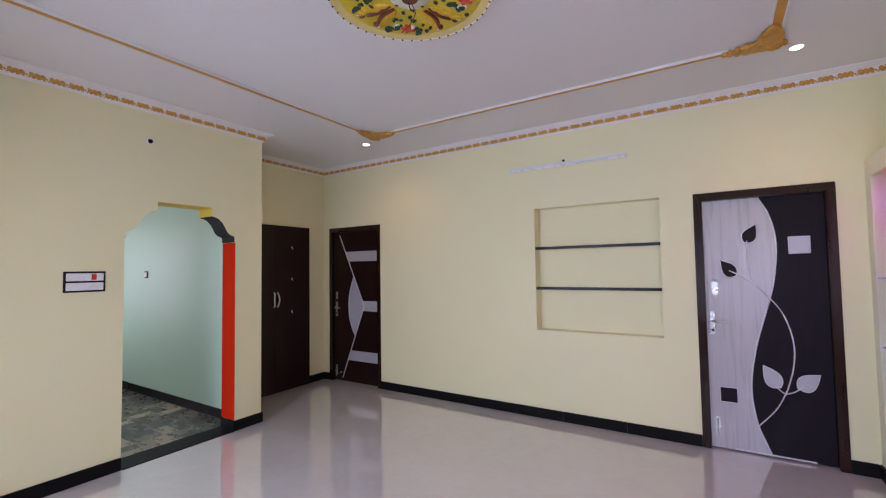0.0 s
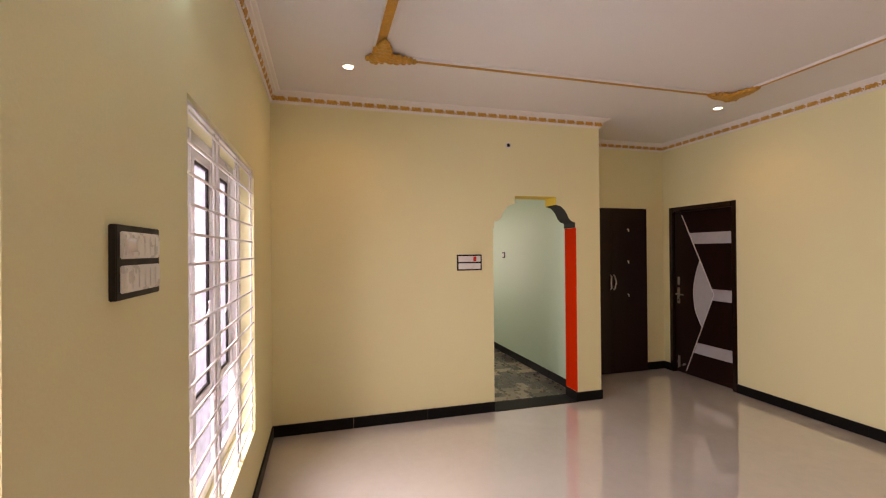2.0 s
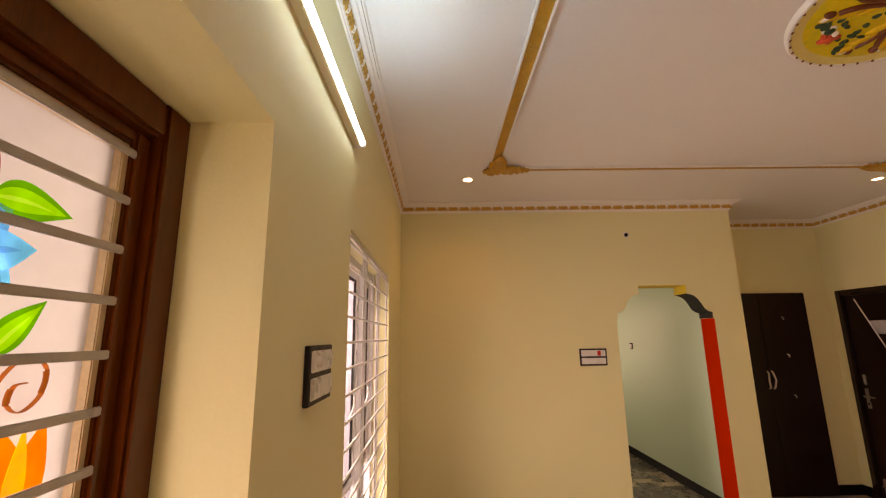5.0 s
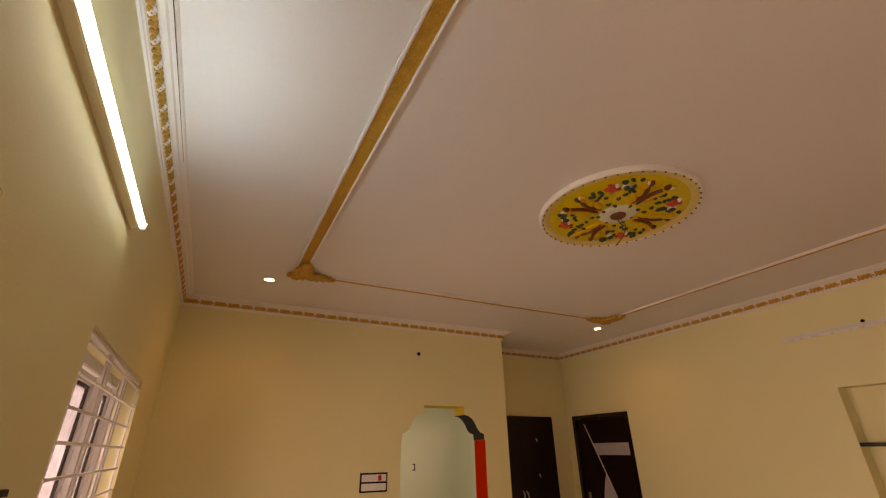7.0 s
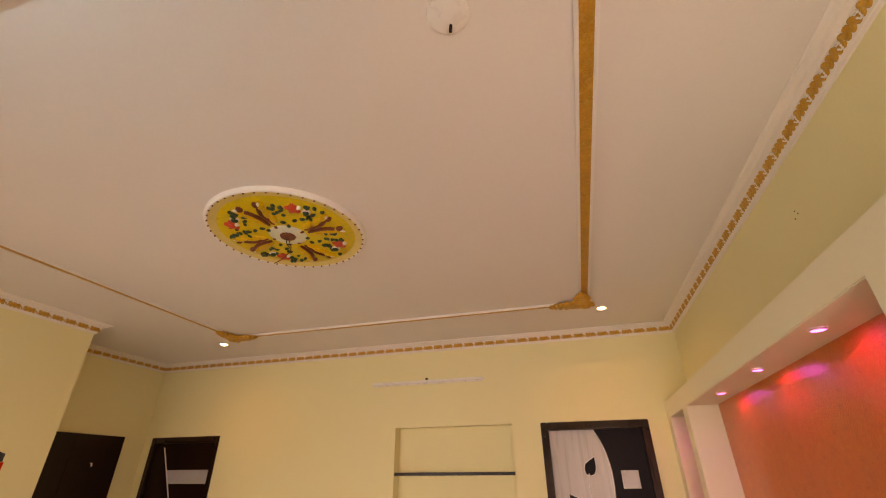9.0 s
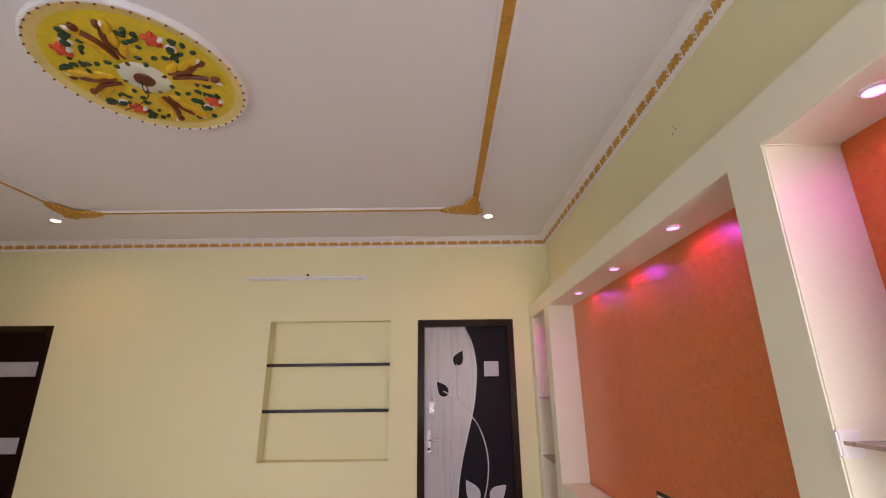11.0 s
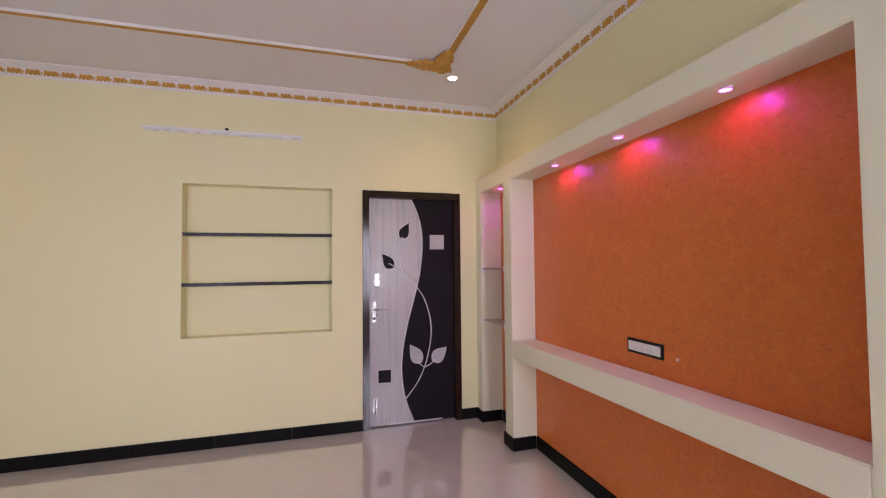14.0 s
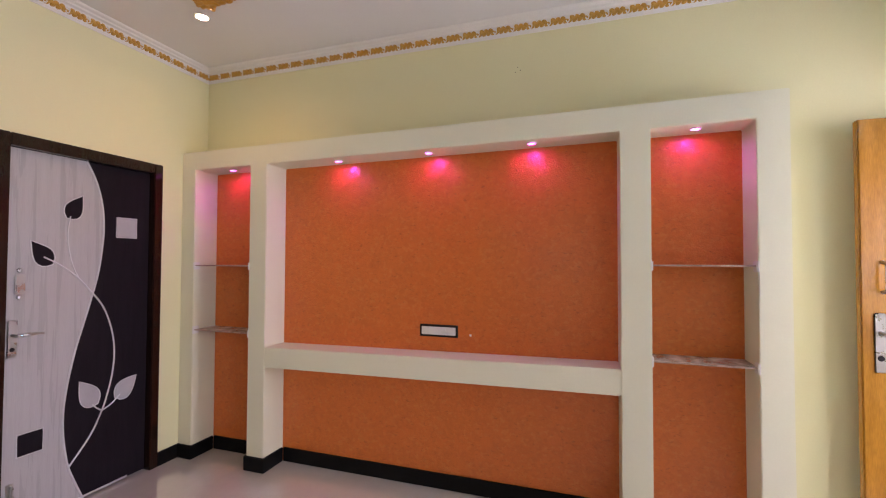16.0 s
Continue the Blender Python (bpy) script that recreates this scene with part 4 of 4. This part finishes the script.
for q in range(4):
    a0 = q * math.pi / 2 + 0.67
    # flower, white-edged, with a dark berry and leaves round it
    fl = rose_blob("flower", ROSERED, 0.29, a0, 0.034, 0.030, 0.018, a0, "red relief flower")
    for k in range(5):
        b = 2 * math.pi * k / 5
        bm = bmesh.new()
        relief_blob(bm, *on_rose(0.29 * math.cos(a0) + 0.026 * math.cos(b), 0.29 * math.sin(a0) + 0.026 * math.sin(b), -0.024), 0.019, 0.014, 0.013, b)
        part("petal", bm, ROSERED if k else PLASTER, fl, smooth=True)
    berry = rose_blob("berry_ring", PLASTER, 0.285, a0 + 0.23, 0.028, 0.024, 0.010, a0)
    bm = bmesh.new()
    relief_blob(bm, *rose_at(0.285, a0 + 0.23, -0.030), 0.020, 0.017, 0.014, a0)
    part("berry", bm, ROSEGREEN, berry, smooth=True)
    for k in range(20):
        s = (-1) ** k
        rose_blob("leaf", ROSEGREEN, 0.27 + rnd.uniform(-0.06, 0.075), a0 + s * rnd.uniform(0.13, 0.46), rnd.uniform(0.010, 0.021), rnd.uniform(0.007, 0.012), 0.011, rnd.uniform(0, 3))
    for k in range(4):
        rose_blob("leaf", ROSEGREEN, 0.105 + 0.035 * k, a0 + rnd.uniform(-0.28, 0.28), 0.017, 0.012, 0.012, rnd.uniform(0, 3))
    rose_blob("berry", ROSEBROWN, 0.095, a0 + math.pi / 4, 0.014, 0.012, 0.012, 0)
    # forked maroon scroll between the flowers, on amber leaves
    a1 = a0 + math.pi / 4
    for s in (-1, 1):
        for r, w, l in ((0.17, 0.24, 0.05), (0.235, 0.22, 0.055), (0.30, 0.24, 0.045)):
            rose_blob("relief_leaf", ROSEAMBER, r, a1 + s * w, l, 0.022, 0.013, a1 + s * (w + 0.35))
        rose_blob("highlight", PLASTER, 0.318, a1 + s * 0.235, 0.024, 0.011, 0.013, a1 + s * 0.8)
        pts = [rose_at(r, a1 + s * w, -0.028) for r, w in ((0.13, 0.13), (0.17, 0.085), (0.215, 0.075), (0.255, 0.11), (0.285, 0.16))]
        part("scroll", tube([tuple(p) for p in curve_points(pts, 4)], 0.0135, 8, taper=lambda t: 0.6 + 0.8 * t * (1.2 - t)), ROSEBROWN, rose, smooth=True)
        rose_blob("scroll_end", ROSEBROWN, 0.312, a1 + s * 0.17, 0.022, 0.016, 0.018, a1)

cover = thing("ceiling_box_cover", "round white cover plate on the ceiling", "cover plate", at=(0.366, 1.119, TOP))
part("plate", lathe([(0.066, 0), (0.065, -0.006), (0.055, -0.010), (0.0, -0.011)], lambda x, y, h: (0.366 + x, 1.119 + y, TOP + h), 32), SWITCHWHITE, cover, smooth=True)
part("cable_stub", tube([(0.366, 1.15, TOP - 0.008), (0.362, 1.16, TOP - 0.03)], 0.005, 8), BLACKPLASTIC, cover)

# thin dark line laid on the cornice, tapering to the west
thing("cornice_hairline", "hairline dark line along the white plaster cornice", "crack", "structure", bm=tube([(-0.30, S + 0.0745, TOP - 0.0178), (-0.60, S + 0.0752, TOP - 0.0175), (-0.95, S + 0.0746, TOP - 0.0178), (-1.37, S + 0.0742, TOP - 0.018)], 0.0016, 5, taper=lambda t: 1 - 0.6 * t), material=DARKCAP)

# lit tube light over the windows
tl = thing("tube_light", "lit white tube light on a batten high on the wall", "lamp")
part("housing", box(-1.185, S, 2.452, -0.130, S + 0.030, 2.480, 0.003), PALE, tl)
part("lamp_tube", tube([(-1.175, S + 0.039, 2.470), (-0.136, S + 0.039, 2.470)], 0.009, 12), TUBE, tl, "lit tube")
for x in (-1.194, -0.140):
    part("end_cap", box(x, S + 0.001, 2.450, x + 0.020, S + 0.050, 2.482, 0.004), SWITCHWHITE, tl)
part("wire", tube([tuple(p) for p in curve_points([(-0.86, S + 0.004, 2.532), (-0.87, S + 0.02, 2.510), (-0.885, S + 0.035, 2.494), (-0.87, S + 0.03, 2.482)], 5)], 0.003, 6), SWITCHWHITE, tl, "loose white wire")

# ---- grille window in the south wall ----
window_1 = thing("window_1", "white grilled window with obscure glass shutters", "window", "structure")
FY = S - 0.105
for x0, x1 in ((WIX0, WIX0 + 0.05), (WIX1 - 0.05, WIX1), (-2.125, -2.065), (-1.655, -1.595)):
    part("window_frame", box(x0, FY - 0.06, WIZ0, x1, FY, WIZ1, 0.004), IRON, window_1)
for z0, z1 in ((WIZ0, WIZ0 + 0.05), (WIZ1 - 0.05, WIZ1)):
    part("window_frame", box(WIX0 + 0.05, FY - 0.055, z0, WIX1 - 0.05, FY - 0.005, z1, 0.004), IRON, window_1)
for x0, x1 in ((WIX0 + 0.055, -2.13), (-2.06, -1.66), (-1.59, WIX1 - 0.055)):
    z0, z1 = WIZ0 + 0.42, WIZ1 - 0.055
    sh = part("shutter", box(x0, FY - 0.058, z0, x0 + 0.045, FY - 0.02, z1, 0.003), IRON, window_1)
    part("stile", box(x1 - 0.045, FY - 0.058, z0, x1, FY - 0.02, z1, 0.003), IRON, sh)
    for a, b in ((z0, z0 + 0.045), (z1 - 0.045, z1)):
        part("rail", box(x0 + 0.045, FY - 0.056, a, x1 - 0.045, FY - 0.022, b, 0.003), IRON, sh)
    for a, b in ((x0 + 0.045, x0 + 0.073), (x1 - 0.073, x1 - 0.045)):
        part("gasket", box(a, FY - 0.05, z0 + 0.045, b, FY - 0.03, z1 - 0.045), BLACKPLASTIC, sh, "dark glazing gasket")
    for a, b in ((z0 + 0.045, z0 + 0.06), (z1 - 0.06, z1 - 0.045)):
        part("gasket", box(x0 + 0.073, FY - 0.05, a, x1 - 0.073, FY - 0.03, b), BLACKPLASTIC, sh, "dark glazing gasket")
    part("pane", box(x0 + 0.073, FY - 0.043, z0 + 0.06, x1 - 0.073, FY - 0.038, z1 - 0.06), DAYGLASS, sh).visible_shadow = False
    part("pane", box(x0 - 0.003, FY - 0.043, WIZ0 + 0.05, x1 + 0.003, FY - 0.038, z0 - 0.003), DAYGLASS, window_1).visible_shadow = False
    part("stay", tube([((x0 + x1) / 2, FY - 0.02, 1.22), ((x0 + x1) / 2 + 0.01, FY + 0.01, 1.30), ((x0 + x1) / 2 + 0.03, FY + 0.012, 1.34)], 0.005, 8), IRON, sh)
GY = S - 0.016
grille = thing("window_grille", "white enamelled iron grille in the window opening", "grille")
for x in (-2.52, -2.13, -2.06, -1.66, -1.59, -1.2):
    part("upright", box(x - 0.013, GY - 0.004, WIZ0 + 0.004, x + 0.013, GY + 0.004, WIZ1 - 0.002, 0.001), IRON, grille)
nb = 16
for k in range(nb):
    z = WIZ0 + 0.07 + k * (WIZ1 - WIZ0 - 0.12) / (nb - 1)
    long_bar = k in (2, 6, 10)
    part("bar", tube([(WIX0 + (0.0 if long_bar else 0.03), GY + 0.009, z), (WIX1 - (0.0 if long_bar else 0.03), GY + 0.009, z)], 0.0055, 8), IRON, grille)
part("top_rail", box(WIX0, GY - 0.006, WIZ1 - 0.022, WIX1, GY + 0.006, WIZ1 - 0.008, 0.001), IRON, grille)

# ---- entrance window with painted glass ----
window_2 = thing("window_2", "glossy brown framed window with flower-painted white glass", "window", "structure")
Y0, Y1 = S - 0.250, S - 0.178
FW = 0.080
for x0, x1 in ((EWX0, EWX0 + FW), (EWX1 - FW, EWX1)):
    fr = part("window_frame", box(x0, Y0, EWZ0, x1, Y1, EWZ1, 0.008), ROSEWOOD, window_2)
part("window_frame", box(EWX0 + FW, Y0, EWZ1 - FW, EWX1 - FW, Y1 - 0.002, EWZ1, 0.008), ROSEWOOD, window_2)
part("window_frame", box(EWX0 + FW, Y0, EWZ0, EWX1 - FW, Y1 - 0.002, EWZ0 + FW, 0.008), ROSEWOOD, window_2)
ix0, ix1, iz0, iz1 = EWX0 + FW, EWX1 - FW, EWZ0 + FW, EWZ1 - FW
for x0, x1 in ((ix0, ix0 + 0.042), (ix1 - 0.042, ix1)):
    part("rebate", box(x0, Y0 + 0.004, iz0, x1, Y1 - 0.026, iz1, 0.006), ROSEWOOD, window_2)
part("rebate", box(ix0 + 0.042, Y0 + 0.004, iz1 - 0.03, ix1 - 0.042, Y1 - 0.026, iz1, 0.006), ROSEWOOD, window_2)
gx0, gx1, gz0, gz1 = ix0 + 0.042, ix1 - 0.042, iz0, iz1 - 0.03
for x0, x1, z0, z1 in ((gx0, gx0 + 0.016, gz0, gz1), (gx1 - 0.016, gx1, gz0, gz1), (gx0 + 0.016, gx1 - 0.016, gz1 - 0.016, gz1), (gx0 + 0.016, gx1 - 0.016, gz0, gz0 + 0.016)):
    part("glazing_bead", box(x0, Y0 + 0.01, z0, x1, Y0 + 0.036, z1, 0.002), BEAD, window_2)
PANE = Y0 + 0.020
part("pane", box(gx0, PANE - 0.005, gz0, gx1, PANE, gz1), WHITEGLASS, window_2, "frosted white glass").visible_shadow = False
z = gz1 - 0.018
while z > gz0:
    part("bar", box(gx0 - 0.006, Y0 + 0.040, z - 0.0075, gx1 + 0.006, Y0 + 0.047, z + 0.0075, 0.002), BARS, window_2)
    z -= 0.0905


def on_glass(u, v, d):
    return u, PANE + 0.0012 + d, v


def petal(parent, name, base, tip, width, material, bend=0.0, layer=0.0):
    bm = prism(leaf_outline(base, tip, width, 14, bend), lambda u, v, d: (u, PANE + 0.0012 + layer + d, v), 0.0008)
    p = part(name, bm, material, parent)
    p.visible_shadow = False
    return p


def vine(parent, pts, r, material, layer=0.0):
    bm = tube([(p.x, PANE + 0.0015 + layer, p.y) for p in curve_points(pts, 10)], r, 6, flat=0.2)
    p = part("stem", bm, material, parent)
    p.visible_shadow = False


FCX, FCZ = 0.015, 1.757
flower = part("blue_flower", prism([(FCX + 0.014 * math.cos(a), FCZ + 0.014 * math.sin(a)) for a in (2 * math.pi * k / 14 for k in range(14))], lambda u, v, d: (u, PANE + 0.005 + d, v), 0.0008), SKYGLASS, window_2, "painted blue flower")
for k, (ex, ez, w) in enumerate(((-0.022, 1.842, 0.022), (-0.007, 1.695, 0.024), (0.055, 1.842, 0.022), (0.100, 1.735, 0.024), (-0.070, 1.780, 0.026), (-0.046, 1.716, 0.025), (0.018, 1.822, 0.022), (0.088, 1.795, 0.025), (0.050, 1.705, 0.024))):
    layer = 0.0 if k < 4 else 0.0012
    pt = petal(flower, "petal", (FCX, FCZ), (ex, ez), w * 1.15, BLUEGLASS if k < 4 else SKYGLASS, 0.12, layer)
    petal(pt, "petal_shade", (FCX + (ex - FCX) * 0.25, FCZ + (ez - FCZ) * 0.25), (FCX + (ex - FCX) * 0.72, FCZ + (ez - FCZ) * 0.72), w * 0.18, BLUEGLASS, 0.2, layer + 0.0022)
for k in range(5):
    a = 2 * math.pi * k / 5 + 0.3
    petal(flower, "stamen", (FCX, FCZ), (FCX + 0.026 * math.cos(a), FCZ + 0.026 * math.sin(a)), 0.007, PALEBLUE, 0.0, 0.0052)
for base, tip, w, bend in (((0.003, 1.834), (-0.118, 1.862), 0.030, 0.42), ((-0.027, 1.628), (-0.099, 1.708), 0.025, 0.10), ((0.004, 1.628), (0.066, 1.700), 0.024, -0.10), ((-0.045, 1.17), (-0.135, 1.285), 0.032, 0.15), ((0.010, 1.17), (0.100, 1.285), 0.032, -0.15)):
    lf = petal(window_2, "painted_leaf", base, tip, w, GREENGLASS, bend)
    mid = tuple(p + (q - p) * 0.9 for p, q in zip(base, tip))
    half = petal(lf, "leaf_light", base, mid, w * 0.6, LEAFGLASS, bend, 0.0010)
    petal(lf, "leaf_vein", base, tuple(p + (q - p) * 0.7 for p, q in zip(base, tip)), w * 0.12, LIMEGLASS, bend, 0.0022)
vine(window_2, [(0.022, 1.816), (0.006, 1.850), (0.007, 1.882), (0.018, 1.910), (0.047, 1.934), (0.087, 1.941), (0.122, 1.925), (0.135, 1.890), (0.118, 1.863), (0.088, 1.855), (0.063, 1.867), (0.058, 1.886), (0.071, 1.900), (0.087, 1.893)], 0.0055, RUSTGLASS)
vine(window_2, [(0.010, 1.75), (-0.007, 1.694), (-0.017, 1.631), (-0.023, 1.541), (-0.022, 1.40), (-0.018, 1.20), (-0.018, 0.66)], 0.0055, OLIVEGLASS, -0.0004)
for s in (-1, 1):
    o = -0.02
    vine(window_2, [(o, 1.535), (o + s * 0.022, 1.582), (o + s * 0.046, 1.613), (o + s * 0.076, 1.624), (o + s * 0.100, 1.603), (o + s * 0.096, 1.570), (o + s * 0.070, 1.549), (o + s * 0.048, 1.560), (o + s * 0.052, 1.584), (o + s * 0.070, 1.588)], 0.0055, RUSTGLASS, 0.0006)
    tul = petal(window_2, "painted_tulip", (o + s * 0.075, 1.395), (o + s * 0.045, 1.535), 0.040, TANGERINE, 0.0)
    petal(tul, "petal", (o + s * 0.075, 1.395), (o + s * 0.120, 1.532), 0.034, TANGERINE, -0.1, 0.0012)
    petal(tul, "petal_light", (o + s * 0.075, 1.400), (o + s * 0.080, 1.532), 0.017, AMBER, 0.0, 0.0022)

# ---- entrance doorway and its open teak leaf ----
door_3 = thing("door_3", "open varnished teak entrance door folded back along the wall", "door", "structure")
for x0, x1 in ((EDX0, EDX0 + 0.05), (EDX1 - 0.05, EDX1)):
    part("door_frame", box(x0, Y0, 0, x1, Y1, EDZ1, 0.006), ROSEWOOD, door_3)
part("door_frame", box(EDX0 + 0.05, Y0, EDZ1 - 0.05, EDX1 - 0.05, Y1, EDZ1, 0.006), ROSEWOOD, door_3)
LX0, LX1, LY0, LY1, LZ1 = 1.418, 1.457, S - 0.16, 0.558, 2.105
leaf = part("door_leaf", box(LX0, LY0, 0.012, LX1, LY1, LZ1, 0.006), TEAK, door_3)
pl = part("handle", box(LX0 - 0.007, 0.468, 0.935, LX0, 0.512, 1.205, 0.004), CHROME, door_3, "steel lever handle on a tall plate")
part("lever", tube([(LX0 - 0.004, 0.49, 1.115), (LX0 - 0.045, 0.49, 1.115), (LX0 - 0.055, 0.478, 1.115), (LX0 - 0.055, 0.38, 1.112)], 0.010, 10), CHROME, pl, smooth=True)
part("keyhole", lathe([(0, 0.010), (0.012, 0.010), (0.014, 0.006)], lambda a, b, c: (LX0 - c, 0.49 + a, 1.0 + b), 16), BLACKPLASTIC, pl)
part("pull", tube([(LX0, 0.475, 1.30), (LX0 - 0.03, 0.475, 1.31), (LX0 - 0.034, 0.475, 1.37), (LX0 - 0.03, 0.475, 1.43), (LX0, 0.475, 1.44)], 0.008, 10), CHROME, door_3, "steel pull handle", smooth=True)
for z in (0.3, 1.05, 1.85):
    part("hinge", tube([(LX1 - 0.01, LY0 - 0.006, z), (LX1 - 0.01, LY0 - 0.006, z + 0.1)], 0.008, 8), CHROME, door_3)

# ---- outside ----
thing("ground", "pale concrete ground outside the house", "ground", "structure", bm=box(-60, -60, -0.30, 60, 60, -0.16), material=EARTH)
thing("porch_floor", "pale concrete porch floor outside the entrance", "porch", "structure", bm=box(-4, -2.2, -0.16, E + 0.3, S - 0.5, -0.03), material=EARTH)

# ---- dining space floor ----
thing("floor_dining", "dark bed under mosaic tiles in the dining space", "floor", "structure", bm=box(-7.2, 0.2, -0.12, W - THICK - 0.02, RY - 0.15, -0.006), material=GROUT)
dining = bpy.data.objects["floor_dining"]
bed_y1 = RY - 0.15 - K - 0.002
tile_mes = {k: mesh_of("mosaic_tile", box(0.0015, 0.0015, -0.006, w - 0.0015, h - 0.0015, 0.0), DINETILE) for k, (w, h) in enumerate(((0.25, 0.125), (0.125, 0.25)))}
cells = [(i, j) for i in range(11) for j in range(8)]
for i, j in cells:
    for q in (0, 1):
        flip = (i + j) % 2
        t = new("mosaic_tile", tile_mes[flip])
        t.parent = dining
        t.location = (W - THICK - 0.022 - (i + 1) * 0.25 + (0.125 * q if flip else 0), bed_y1 - (j + 1) * 0.25 + (0 if flip else 0.125 * q), 0.001)

# ---- gold scrolls of the cornice ----
bm = bmesh.new()
for k in range(7):
    relief_blob(bm, -0.043 + 0.0143 * k, 0.0072 * (-1) ** k, 0.0, 0.0165, 0.0130 if k % 2 else 0.0115, 0.0065, 0.55 * (-1) ** k)
scroll_me = mesh_of("gold_scroll", bm, GOLD, True)
bm = bmesh.new()
for k in range(7):
    a = math.pi * (0.15 + 1.45 * k / 6)
    relief_blob(bm, 0.0085 * math.cos(a), 0.0145 * math.sin(a), 0.0035, 0.0058, 0.0038, 0.0065, a + math.pi / 2)
curl_me = mesh_of("white_curl", bm, PLASTER, True)
mid_line = inset(LOOP, 0.0255)
STEP = 0.108
for i in range(len(LOOP)):
    a, b = Vector(mid_line[i]), Vector(mid_line[(i + 1) % len(LOOP)])
    d = (b - a)
    count = max(1, int(round(d.length / STEP)))
    d_n = d.normalized()
    n_in = Vector((-d_n.y, d_n.x))
    ax = Vector((d_n.x, d_n.y, 0))
    out = Vector((n_in.x * 0.91, n_in.y * 0.91, -0.41)).normalized()
    up = out.cross(ax)
    rot = Matrix((ax, up, out)).transposed().to_4x4()
    for k in range(count):
        p = a + d * ((k + 0.5) / count)
        for me, off in ((scroll_me, 0.0), (curl_me, STEP / 2)):
            q = p + d_n * off
            if me is curl_me and k == count - 1:
                continue
            s = new(me.name, me)
            s.parent = cornice
            s.matrix_basis = Matrix.Translation((q.x, q.y, TOP - 0.053)) @ rot
